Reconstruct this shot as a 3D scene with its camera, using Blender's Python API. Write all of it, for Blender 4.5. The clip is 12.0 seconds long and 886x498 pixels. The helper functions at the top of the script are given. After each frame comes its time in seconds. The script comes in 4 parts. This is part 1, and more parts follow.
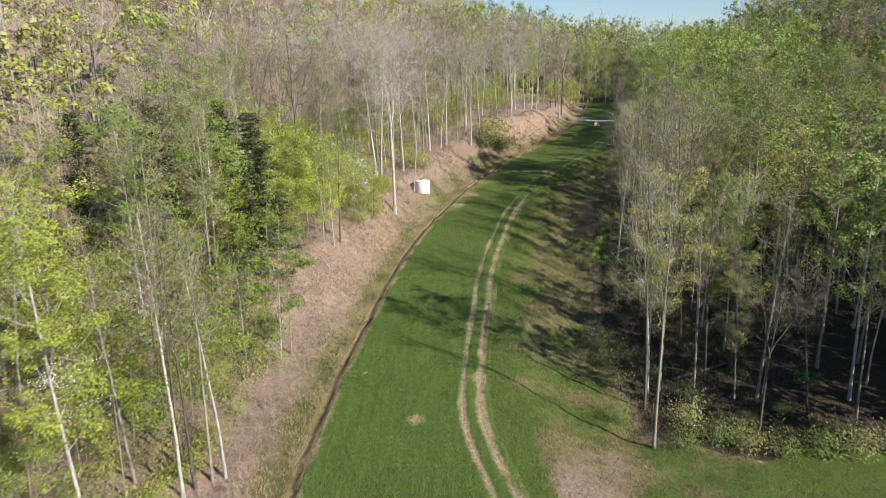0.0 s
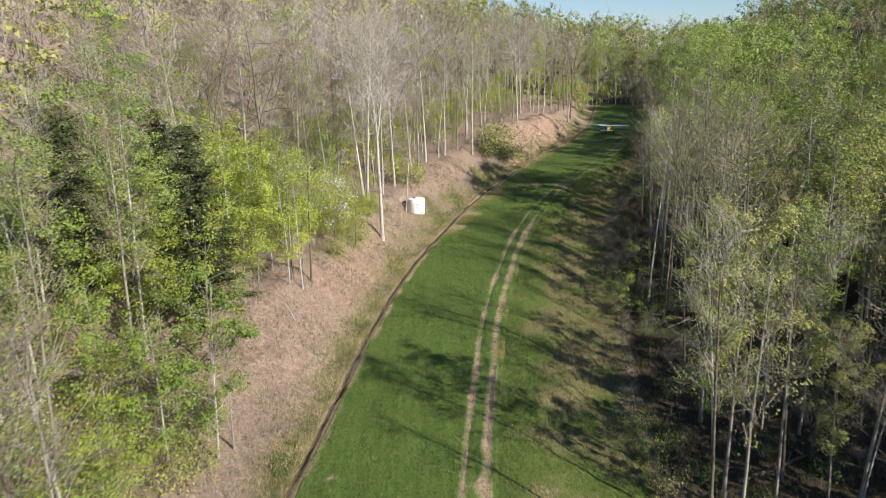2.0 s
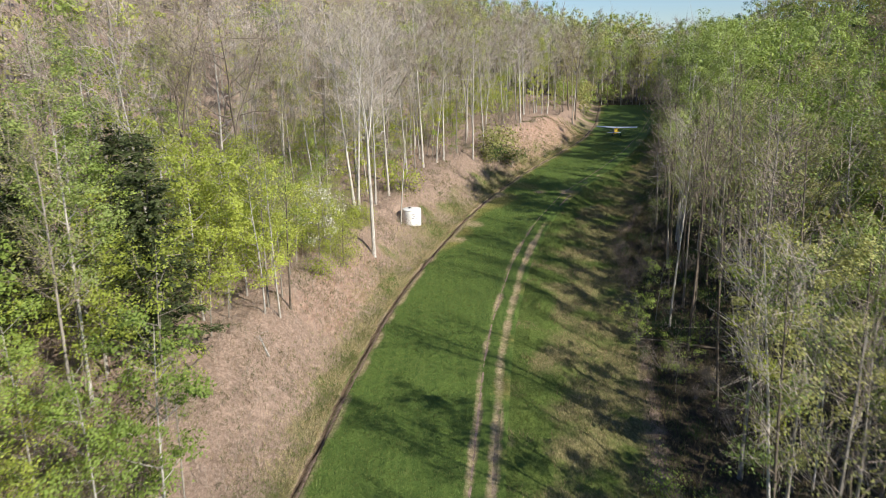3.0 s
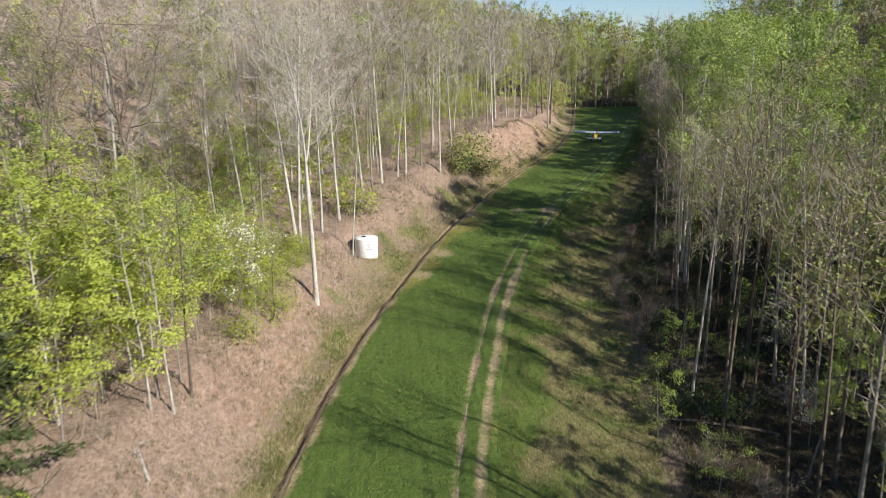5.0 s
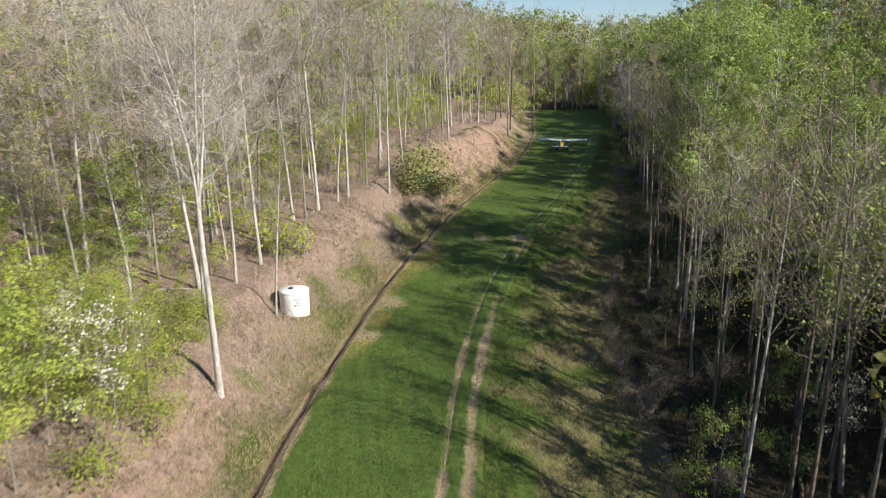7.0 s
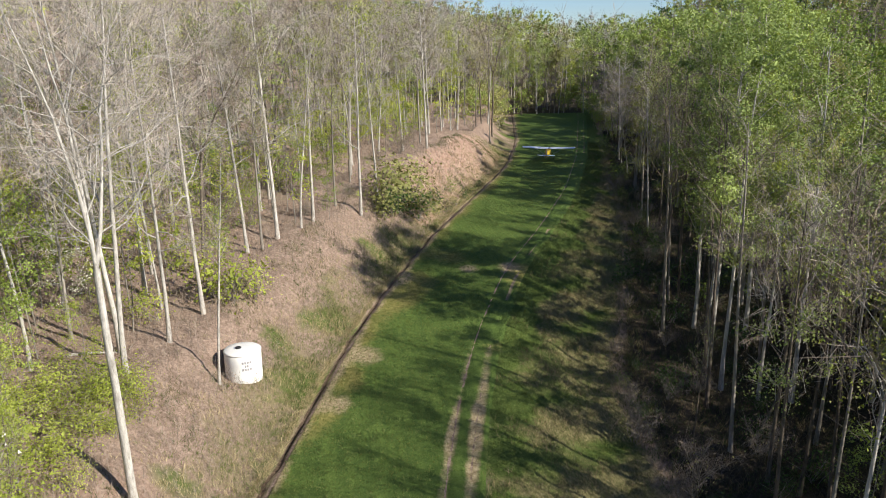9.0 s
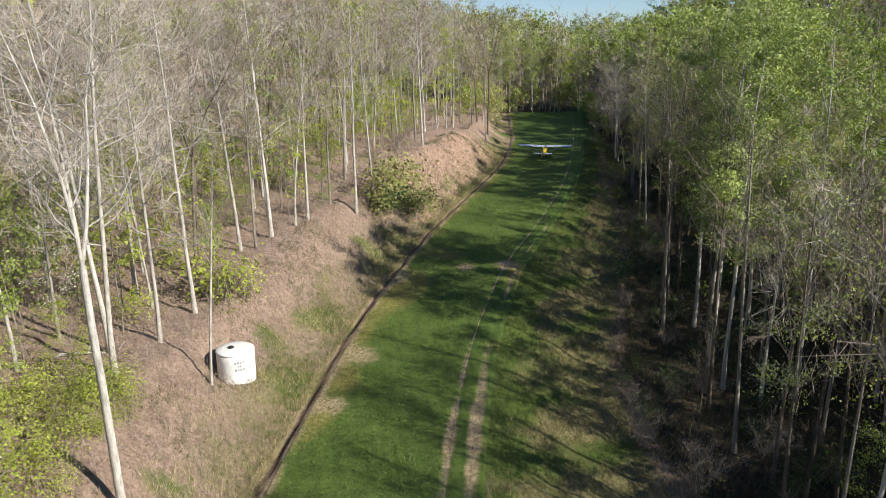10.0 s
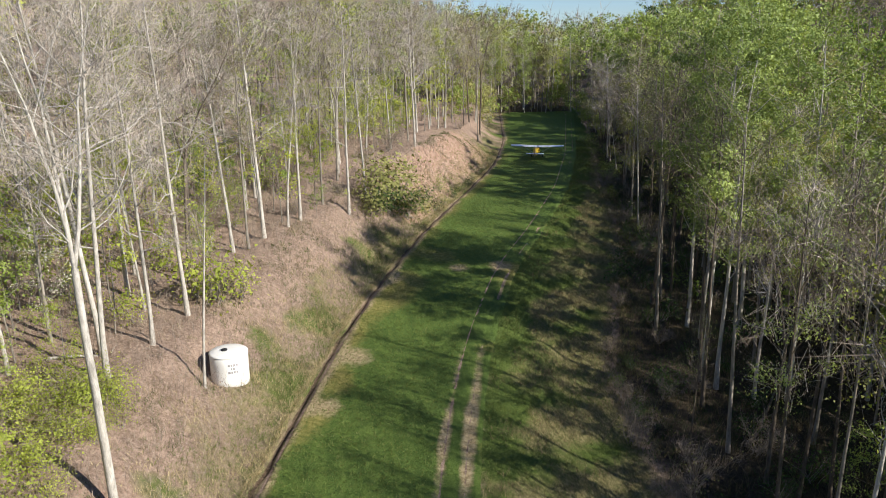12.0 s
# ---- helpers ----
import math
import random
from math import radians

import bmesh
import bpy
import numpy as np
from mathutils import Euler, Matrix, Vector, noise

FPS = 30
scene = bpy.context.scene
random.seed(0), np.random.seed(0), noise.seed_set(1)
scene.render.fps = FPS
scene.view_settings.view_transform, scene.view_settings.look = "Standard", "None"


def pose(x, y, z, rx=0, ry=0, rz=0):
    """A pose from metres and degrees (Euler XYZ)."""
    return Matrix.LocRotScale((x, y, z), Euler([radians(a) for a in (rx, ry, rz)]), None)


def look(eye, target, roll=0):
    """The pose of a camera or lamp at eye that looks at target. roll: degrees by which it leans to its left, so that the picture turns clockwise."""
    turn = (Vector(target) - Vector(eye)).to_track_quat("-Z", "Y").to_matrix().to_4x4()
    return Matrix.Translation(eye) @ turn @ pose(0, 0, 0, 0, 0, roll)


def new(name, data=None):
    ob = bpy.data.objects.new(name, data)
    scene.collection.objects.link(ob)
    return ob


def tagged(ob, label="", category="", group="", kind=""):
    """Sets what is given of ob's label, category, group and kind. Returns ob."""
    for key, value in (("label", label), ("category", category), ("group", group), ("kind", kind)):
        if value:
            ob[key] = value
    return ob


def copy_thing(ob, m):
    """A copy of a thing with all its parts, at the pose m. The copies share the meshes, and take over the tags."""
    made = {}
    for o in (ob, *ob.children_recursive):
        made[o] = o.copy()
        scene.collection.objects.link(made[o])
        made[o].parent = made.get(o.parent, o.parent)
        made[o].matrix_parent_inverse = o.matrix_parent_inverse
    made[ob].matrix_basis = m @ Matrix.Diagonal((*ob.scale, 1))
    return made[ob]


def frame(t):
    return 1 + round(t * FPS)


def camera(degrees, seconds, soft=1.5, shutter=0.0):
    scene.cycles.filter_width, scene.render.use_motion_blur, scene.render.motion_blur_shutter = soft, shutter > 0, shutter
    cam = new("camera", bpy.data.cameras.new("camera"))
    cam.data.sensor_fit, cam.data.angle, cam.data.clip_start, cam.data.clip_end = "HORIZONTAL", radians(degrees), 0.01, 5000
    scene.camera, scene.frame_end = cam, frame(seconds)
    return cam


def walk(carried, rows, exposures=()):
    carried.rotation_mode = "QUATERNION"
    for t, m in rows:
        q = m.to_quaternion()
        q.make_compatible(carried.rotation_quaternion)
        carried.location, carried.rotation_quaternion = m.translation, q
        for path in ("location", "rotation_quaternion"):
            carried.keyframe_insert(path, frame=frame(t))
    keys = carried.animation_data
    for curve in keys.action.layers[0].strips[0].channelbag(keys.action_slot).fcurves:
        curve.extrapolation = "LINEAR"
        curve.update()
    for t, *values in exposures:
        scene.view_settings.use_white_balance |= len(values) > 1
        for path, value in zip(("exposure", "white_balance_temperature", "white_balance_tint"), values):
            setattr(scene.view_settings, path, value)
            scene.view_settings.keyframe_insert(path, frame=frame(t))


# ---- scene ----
cam = camera(61.9, 12.0, soft=0.95, shutter=0.5)
METRES, EYE, TILT, LEAN, TURN = 72.0, 26.0, 0.0, 0.0, 0.0
ROWS = [
    (0.0, 0.0, 0.0, 0.0, -0.24, -14.97, 0.88),
    (0.5, 0.0024, 0.0586, -0.0006, -0.22, -14.97, 0.88),
    (1.0, 0.0048, 0.1167, -0.0014, -0.19, -14.96, 0.86),
    (1.5, 0.0073, 0.1714, -0.0034, -0.15, -14.95, 0.88),
    (2.0, 0.0091, 0.229, -0.0044, -0.13, -15.0, 0.84),
    (2.5, 0.0111, 0.2873, -0.0069, -0.11, -14.99, 0.84),
    (3.0, 0.013, 0.3453, -0.0085, -0.1, -15.04, 0.79),
    (5.0, 0.0211, 0.5742, -0.0158, -2.7, -15.09, 0.6),
    (5.5, 0.0239, 0.6317, -0.0169, -3.5, -15.1, 0.55),
    (6.0, 0.0265, 0.6898, -0.0173, -4.67, -15.15, 0.51),
    (6.5, 0.0304, 0.7482, -0.0182, -5.59, -15.14, 0.5),
    (7.0, 0.0352, 0.8069, -0.018, -6.48, -15.15, 0.51),
    (9.0, 0.0458, 0.962, -0.0157, -8.47, -15.17, 0.46),
    (9.5, 0.0457, 0.9723, -0.0177, -8.67, -15.16, 0.46),
    (10.0, 0.0452, 0.9756, -0.0221, -8.89, -15.17, 0.43),
    (10.5, 0.0445, 0.9766, -0.0274, -9.09, -15.17, 0.42),
    (11.0, 0.0438, 0.9772, -0.0316, -9.26, -15.17, 0.42),
    (11.5, 0.0436, 0.9774, -0.0289, -9.41, -15.2, 0.43),
    (12.0, 0.0437, 0.9769, -0.021, -9.54, -15.19, 0.44),
]
walk(cam, [(t, pose(0, 0, EYE, TILT, LEAN, TURN) @ pose(METRES * x, METRES * y, METRES * z, 90 + pitch, roll, yaw)) for t, x, y, z, yaw, pitch, roll in ROWS])

# ---- world and sun ----
SUN_ELEVATION, SUN_AZIMUTH = radians(30.5), radians(128)
world = bpy.data.worlds.new("sky")
scene.world = world
world.use_nodes = True
wn = world.node_tree
sky = wn.nodes.new("ShaderNodeTexSky")
sky.sky_type, sky.sun_disc = "NISHITA", False
sky.sun_elevation, sky.sun_rotation = SUN_ELEVATION, SUN_AZIMUTH
sky.air_density, sky.dust_density, sky.ozone_density, sky.altitude = 1.0, 0.0, 1.0, 0
tint = wn.nodes.new("ShaderNodeVectorMath")
tint.operation = "MULTIPLY"
tint.inputs[1].default_value = (0.78, 0.97, 1.36)
wn.links.new(sky.outputs["Color"], tint.inputs[0])
wn.links.new(tint.outputs[0], wn.nodes["Background"].inputs["Color"])
wn.nodes["Background"].inputs["Strength"].default_value = 0.058
sun_data = bpy.data.lights.new("sun", "SUN")
sun_data.energy, sun_data.angle, sun_data.color = 5.0, radians(0.53), (1.0, 0.935, 0.82)
sun = new("sun", sun_data)
sun_way = Vector((math.sin(SUN_AZIMUTH) * math.cos(SUN_ELEVATION), math.cos(SUN_AZIMUTH) * math.cos(SUN_ELEVATION), math.sin(SUN_ELEVATION)))
sun.matrix_world = look(sun_way * 200, (0, 0, 0))
scene.view_settings.exposure = 0.68

# ---- lie of the land ----
RUNWAY_Z = ((-200, -9), (0, -2.5), (35, -1.4), (60, 0), (75, 1.0), (89, 1.85), (112, 2.75), (137, 4.0), (170, 5.2), (215, 6.2), (268, 7.2), (300, 9), (420, 17), (520, 22), (600, 23), (1500, 26))
DITCH_X = ((-200, -13), (30, -10), (44, -9.5), (54, -8.9), (67, -7.4), (82, -5.4), (90, -4.1), (101, -1.8), (113, 1.4), (122, 3.9), (135, 8.4), (152, 15.1), (170, 23.4), (191, 32.4), (217, 40.5), (263, 51), (1500, 330))
TRACK_X = ((-200, 0), (30, 5.5), (41, 5.0), (46, 3.2), (50, 2.5), (65, 3.9), (84, 6.0), (105, 10.1), (114, 12.6), (120, 14.3), (137, 20.8), (151, 28.2), (171, 37.7), (200, 49.0), (262, 70), (1500, 400))
WOOD_X = ((-200, 60), (30, 45), (46, 25), (50, 15.5), (68, 15.5), (100, 21.5), (118, 24), (131, 29.5), (150, 38), (183, 48), (265, 75), (1500, 420))
BANK = ((-200, 0.1), (45, 0.12), (60, 0.18), (76, 1.15), (92, 1.05), (104, 1.0), (135, 1.05), (150, 1.2), (165, 1.5), (190, 1.4), (205, 1.0), (260, 0.7), (1500, 0.7))


def along(table, y):
    return np.interp(y, [a for a, b in table], [b for a, b in table])


def smooth_along(table, y):
    return sum(along(table, y + d) for d in (-5, -2.5, 0, 2.5, 5)) / 5


def ditch_x(y):
    return smooth_along(DITCH_X, y)


def track_x(y):
    return smooth_along(TRACK_X, y)


def step(a, b, v):
    f = np.clip((v - a) / (b - a), 0, 1)
    return f * f * (3 - 2 * f)


def waves(x, y, size, seed):
    """A cheap smooth unevenness between about -1 and 1."""
    r = np.random.RandomState(seed)
    total = 0
    for k in range(5):
        a, p = r.uniform(0, 6.28), r.uniform(0, 6.28)
        f = r.uniform(0.7, 1.6) * 6.28 / size
        total = total + np.sin((x * math.cos(a) + y * math.sin(a)) * f + p + 1.3 * np.sin((x * math.sin(a) - y * math.cos(a)) * f * 0.6 + p))
    return total / 3.2


def land(x, y, detail=True):
    """The height of the ground."""
    x, y = np.asarray(x, float), np.asarray(y, float)
    base, u, w = smooth_along(RUNWAY_Z, y), x - ditch_x(y), x - track_x(y)
    left = np.maximum(-u - 0.7, 0)
    bank = along(BANK, y)
    rise = bank * 3.6 * step(0.0, 8.0, left) + 0.06 * left * step(0, 10, left) + 0.19 * np.maximum(left - 22, 0) - 0.2 * np.maximum(left - 150, 0)
    right = np.maximum(w - 0.6, 0)
    fall = -2.0 * step(-1.0, 10.0, right) - 0.045 * np.clip(right - 8, 0, 45) + (0.18 * np.maximum(right - 55 + 22 * step(90, 150, y), 0) - 0.17 * np.maximum(right - 190, 0)) * step(450, 340, y)
    fall = fall + 17 * step(5, 60, right) * step(190, 330, y) * step(430, 350, y)
    fall = fall * (0.35 + 0.65 * step(25, 60, y))
    z = base + np.where(u < 0, rise, 0) + np.where(w > 0, fall, 0)
    if detail:
        rough = step(0.5, 5.0, left) + step(0.5, 4.0, right)
        z = z + rough * (0.22 * waves(x, y, 9, 3) + 0.10 * waves(x, y, 3.1, 4)) + step(30, 120, left + right) * 1.8 * waves(x, y, 70, 5)
        z = z + 0.03 * waves(x, y, 5, 8)
        z = z - (0.22 + 0.12 * waves(x, y, 7, 10)) * np.exp(-((u + 0.42 + 0.10 * waves(x, y, 4, 9) + 0.08 * waves(x, y, 1.4, 42)) / 0.21) ** 2) * step(30, 44, y) * (1 - 0.6 * step(185, 215, y))
    pad = np.exp(-(((x + 3.05) ** 2 + (y - 114.4) ** 2) / 3.4) ** 2)
    return z * (1 - pad) + 4.6 * pad

# ---- materials ----
def material(name, rough=0.9, spec=0.2):
    m = bpy.data.materials.new(name)
    m.use_nodes = True
    nt = m.node_tree
    b = nt.nodes["Principled BSDF"]
    b.inputs["Roughness"].default_value = rough
    b.inputs["Specular IOR Level"].default_value = spec
    return m, nt, b


def node(nt, kind, **values):
    n = nt.nodes.new(kind)
    for key, value in values.items():
        n.inputs[key.replace("_", " ")].default_value = value
    return n


def noise_of(nt, scale, detail=4.0, rough=0.6, stretch=None, distortion=0.0):
    co = nt.nodes.new("ShaderNodeTexCoord")
    n = node(nt, "ShaderNodeTexNoise", Scale=scale, Detail=detail, Roughness=rough, Distortion=distortion)
    if stretch:
        mp = nt.nodes.new("ShaderNodeMapping")
        mp.inputs["Scale"].default_value = stretch[:3]
        mp.inputs["Rotation"].default_value = (0, 0, radians(stretch[3]) if len(stretch) > 3 else 0)
        nt.links.new(co.outputs["Object"], mp.inputs["Vector"])
        nt.links.new(mp.outputs["Vector"], n.inputs["Vector"])
    else:
        nt.links.new(co.outputs["Object"], n.inputs["Vector"])
    return n.outputs["Fac"]


def ramp(nt, fac, stops):
    r = nt.nodes.new("ShaderNodeValToRGB")
    e = r.color_ramp.elements
    while len(e) < len(stops):
        e.new(0.5)
    for k, (p, c) in enumerate(stops):
        e[k].position, e[k].color = p, (*c, 1)
    nt.links.new(fac, r.inputs["Fac"])
    return r.outputs["Color"]


def blend(nt, fac, a, b, mode="MIX"):
    n = nt.nodes.new("ShaderNodeMix")
    n.data_type, n.blend_type = "RGBA", mode
    for socket, value in ((n.inputs[0], fac), (n.inputs[6], a), (n.inputs[7], b)):
        if isinstance(value, (int, float)):
            socket.default_value = value
        elif isinstance(value, tuple):
            socket.default_value = (*value, 1)
        else:
            nt.links.new(value, socket)
    return n.outputs[2]


def calc(nt, op, a, b=None, clamp=False):
    n = nt.nodes.new("ShaderNodeMath")
    n.operation, n.use_clamp = op, clamp
    for socket, value in ((n.inputs[0], a), (n.inputs[1], b)):
        if value is None:
            continue
        if isinstance(value, (int, float)):
            socket.default_value = value
        else:
            nt.links.new(value, socket)
    return n.outputs[0]


def zone(nt, name):
    n = nt.nodes.new("ShaderNodeAttribute")
    n.attribute_name = name
    return n.outputs["Fac"]


def ragged(nt, mask, grain, lo=0.42, hi=0.58):
    """A soft mask broken up by a grain."""
    v = calc(nt, "ADD", mask, calc(nt, "MULTIPLY", calc(nt, "SUBTRACT", grain, 0.5), 0.9))
    r = nt.nodes.new("ShaderNodeMapRange")
    r.inputs["From Min"].default_value, r.inputs["From Max"].default_value = lo, hi
    nt.links.new(v, r.inputs["Value"])
    return r.outputs["Result"]


def relief(nt, b, height, strength, distance):
    n = node(nt, "ShaderNodeBump", Strength=strength, Distance=distance)
    nt.links.new(height, n.inputs["Height"])
    nt.links.new(n.outputs["Normal"], b.inputs["Normal"])


def island(nt):
    return nt.nodes.new("ShaderNodeNewGeometry").outputs["Random Per Island"]


def ob_random(nt):
    return nt.nodes.new("ShaderNodeObjectInfo").outputs["Random"]


def ground_material():
    m, nt, b = material("forest_floor", 0.95, 0.1)
    fine, mid, big = noise_of(nt, 4.2, 8, 0.85), noise_of(nt, 1.1, 6, 0.7), noise_of(nt, 0.14, 4, 0.6)
    litter = ramp(nt, fine, ((0.32, (0.085, 0.058, 0.044)), (0.46, (0.25, 0.178, 0.138)), (0.55, (0.37, 0.272, 0.215)), (0.68, (0.53, 0.42, 0.345))))
    litter = blend(nt, calc(nt, "MULTIPLY", big, 0.6), litter, ramp(nt, mid, ((0.38, (0.12, 0.092, 0.066)), (0.62, (0.44, 0.325, 0.25)))))
    # dark brown soil under the trees, deepened to carry their shade
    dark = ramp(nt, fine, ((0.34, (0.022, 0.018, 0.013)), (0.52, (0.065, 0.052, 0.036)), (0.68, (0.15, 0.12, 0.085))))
    straw = ramp(nt, noise_of(nt, 7.0, 6, 0.8, (1.0, 0.45, 1.0, 30)), ((0.3, (0.065, 0.062, 0.026)), (0.5, (0.165, 0.15, 0.066)), (0.68, (0.33, 0.29, 0.145))))
    grass = ramp(nt, noise_of(nt, 6.0, 6, 0.75), ((0.25, (0.04, 0.07, 0.015)), (0.5, (0.088, 0.128, 0.03)), (0.75, (0.18, 0.21, 0.06))))
    clay = ramp(nt, noise_of(nt, 2.6, 7, 0.7, (1.0, 0.4, 1.0, -20)), ((0.3, (0.19, 0.112, 0.08)), (0.5, (0.35, 0.235, 0.178)), (0.7, (0.50, 0.385, 0.31))))
    # darker brown tone along the ditch channel
    ditch_brown = ramp(nt, fine, ((0.36, (0.045, 0.032, 0.022)), (0.62, (0.19, 0.135, 0.09))))
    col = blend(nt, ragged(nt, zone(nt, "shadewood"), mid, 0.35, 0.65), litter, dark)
    col = blend(nt, ragged(nt, zone(nt, "straw"), mid, 0.3, 0.7), col, straw)
    col = blend(nt, ragged(nt, zone(nt, "grass"), mid, 0.35, 0.7), col, grass)
    col = blend(nt, ragged(nt, zone(nt, "clay"), mid, 0.35, 0.65), col, clay)
    col = blend(nt, ragged(nt, zone(nt, "ditch"), mid, 0.4, 0.6), col, ditch_brown)
    nt.links.new(col, b.inputs["Base Color"])
    relief(nt, b, calc(nt, "ADD", fine, mid), 0.8, 0.18)
    return m


def runway_material():
    m, nt, b = material("mown_grass", 0.85, 0.15)
    blades, clump, big = noise_of(nt, 9.0, 7, 0.85), noise_of(nt, 2.2, 5, 0.7), noise_of(nt, 0.22, 4, 0.6)
    stripes = noise_of(nt, 2.4, 4, 0.6, (1.0, 0.06, 1.0, -18))
    g = ramp(nt, blades, ((0.32, (0.036, 0.060, 0.015)), (0.5, (0.095, 0.15, 0.034)), (0.68, (0.195, 0.26, 0.066))))
    g = blend(nt, 0.45, g, ramp(nt, clump, ((0.36, (0.042, 0.078, 0.017)), (0.64, (0.155, 0.22, 0.05)))))
    g = blend(nt, 0.35, g, ramp(nt, stripes, ((0.38, (0.048, 0.098, 0.018)), (0.62, (0.125, 0.19, 0.038)))))
    dry = ramp(nt, noise_of(nt, 3.0, 5, 0.7), ((0.3, (0.14, 0.15, 0.035)), (0.7, (0.34, 0.29, 0.10))))
    g = blend(nt, ragged(nt, zone(nt, "dry"), clump, 0.35, 0.85), g, dry)
    dirt = ramp(nt, noise_of(nt, 4.0, 6, 0.75), ((0.3, (0.16, 0.12, 0.065)), (0.5, (0.36, 0.285, 0.165)), (0.7, (0.56, 0.47, 0.30))))
    g = blend(nt, ragged(nt, zone(nt, "dirt"), noise_of(nt, 1.5, 7, 0.8), 0.34, 0.72), g, dirt)
    nt.links.new(g, b.inputs["Base Color"])
    relief(nt, b, calc(nt, "ADD", blades, calc(nt, "MULTIPLY", clump, 1.5)), 1.0, 0.12)
    return m


def leaf_material(name, dark, light, through_light=0.35):
    m, nt, b = material(name, 0.6, 0.25)
    pick = calc(nt, "ADD", calc(nt, "MULTIPLY", island(nt), 0.3), calc(nt, "MULTIPLY", ob_random(nt), 0.7))
    col = ramp(nt, pick, ((0.1, dark), (0.9, light)))
    nt.links.new(col, b.inputs["Base Color"])
    tr = nt.nodes.new("ShaderNodeBsdfTranslucent")
    nt.links.new(blend(nt, 1.0, col, (1.25, 1.15, 0.55), "MULTIPLY"), tr.inputs["Color"])
    mix = nt.nodes.new("ShaderNodeMixShader")
    mix.inputs[0].default_value = through_light
    nt.links.new(b.outputs[0], mix.inputs[1])
    nt.links.new(tr.outputs[0], mix.inputs[2])
    nt.links.new(mix.outputs[0], nt.nodes["Material Output"].inputs["Surface"])
    return m


def bark_material(name, dark, light):
    m, nt, b = material(name, 0.92, 0.15)
    n = noise_of(nt, 5.0, 6, 0.8, (1.0, 1.0, 0.25))
    patch = noise_of(nt, 0.9, 3, 0.6)
    col = ramp(nt, n, ((0.36, dark), (0.5, tuple((a + c) / 2 for a, c in zip(dark, light))), (0.62, light)))
    col = blend(nt, calc(nt, "MULTIPLY", patch, 0.5), col, blend(nt, ob_random(nt), dark, light))
    nt.links.new(col, b.inputs["Base Color"])
    relief(nt, b, n, 0.7, 0.05)
    return m


def twig_material(name, dark, light):
    m, nt, b = material(name, 0.9, 0.1)
    pick = calc(nt, "ADD", calc(nt, "MULTIPLY", island(nt), 0.6), calc(nt, "MULTIPLY", ob_random(nt), 0.4))
    nt.links.new(ramp(nt, pick, ((0.0, dark), (1.0, light))), b.inputs["Base Color"])
    return m


def paint(name, colour, rough, spread=0.08, scale=3.0, spec=0.4):
    m, nt, b = material(name, rough, spec)
    n = noise_of(nt, scale, 5, 0.65)
    nt.links.new(ramp(nt, n, ((0.25, tuple(c * (1 - 2.5 * spread) for c in colour)), (0.6, colour))), b.inputs["Base Color"])
    return m


FLOOR = ground_material()
MOWN = runway_material()
LIME = leaf_material("leaves_lime", (0.22, 0.275, 0.042), (0.47, 0.53, 0.115), 0.42)
FRESH = leaf_material("leaves_fresh_green", (0.12, 0.18, 0.035), (0.32, 0.41, 0.095), 0.28)
SOFT = leaf_material("leaves_soft_green", (0.13, 0.185, 0.05), (0.34, 0.42, 0.125), 0.28)
OLIVE = leaf_material("leaves_olive", (0.17, 0.18, 0.058), (0.41, 0.41, 0.155), 0.28)
DEEP = leaf_material("leaves_deep_green", (0.025, 0.06, 0.012), (0.08, 0.14, 0.03), 0.25)
NEEDLE = leaf_material("needles_dark_green", (0.036, 0.050, 0.017), (0.105, 0.13, 0.048), 0.1)
RUSSET = leaf_material("buds_russet", (0.19, 0.145, 0.095), (0.44, 0.35, 0.235), 0.2)
BLOSSOM = leaf_material("blossom_white", (0.55, 0.55, 0.46), (0.80, 0.80, 0.72), 0.3)
BARK_PALE = bark_material("bark_pale_grey", (0.19, 0.175, 0.156), (0.58, 0.545, 0.495))
BARK_GREY = bark_material("bark_grey", (0.125, 0.11, 0.092), (0.36, 0.325, 0.28))
BARK_DARK = bark_material("bark_dark", (0.05, 0.04, 0.032), (0.20, 0.165, 0.13))
TWIG_GREY = twig_material("twigs_grey", (0.22, 0.19, 0.16), (0.58, 0.51, 0.44))
TWIG_BROWN = twig_material("twigs_brown", (0.14, 0.112, 0.09), (0.35, 0.29, 0.235))
STRAW = twig_material("dry_stalks", (0.20, 0.15, 0.07), (0.55, 0.46, 0.27))
DEADGRASS = twig_material("dead_grass", (0.11, 0.085, 0.045), (0.36, 0.29, 0.165))
WEED = leaf_material("weed_blades", (0.06, 0.085, 0.024), (0.18, 0.22, 0.07), 0.3)


# ---- making meshes ----
def mesh_of(name, verts, faces, mats, slots=None, smooth=True):
    me = bpy.data.meshes.new(name)
    me.from_pydata(verts, [], faces)
    for mt in mats:
        me.materials.append(mt)
    if slots is not None:
        me.polygons.foreach_set("material_index", np.asarray(slots, np.int32))
    if smooth:
        me.polygons.foreach_set("use_smooth", np.ones(len(me.polygons), bool))
    me.update()
    return me


def part(name, bm, mt, parent, label=""):
    me = bpy.data.meshes.new(name)
    bm.to_mesh(me)
    bm.free()
    me.materials.append(mt)
    ob = new(name, me)
    ob.parent = parent
    return tagged(ob, label)


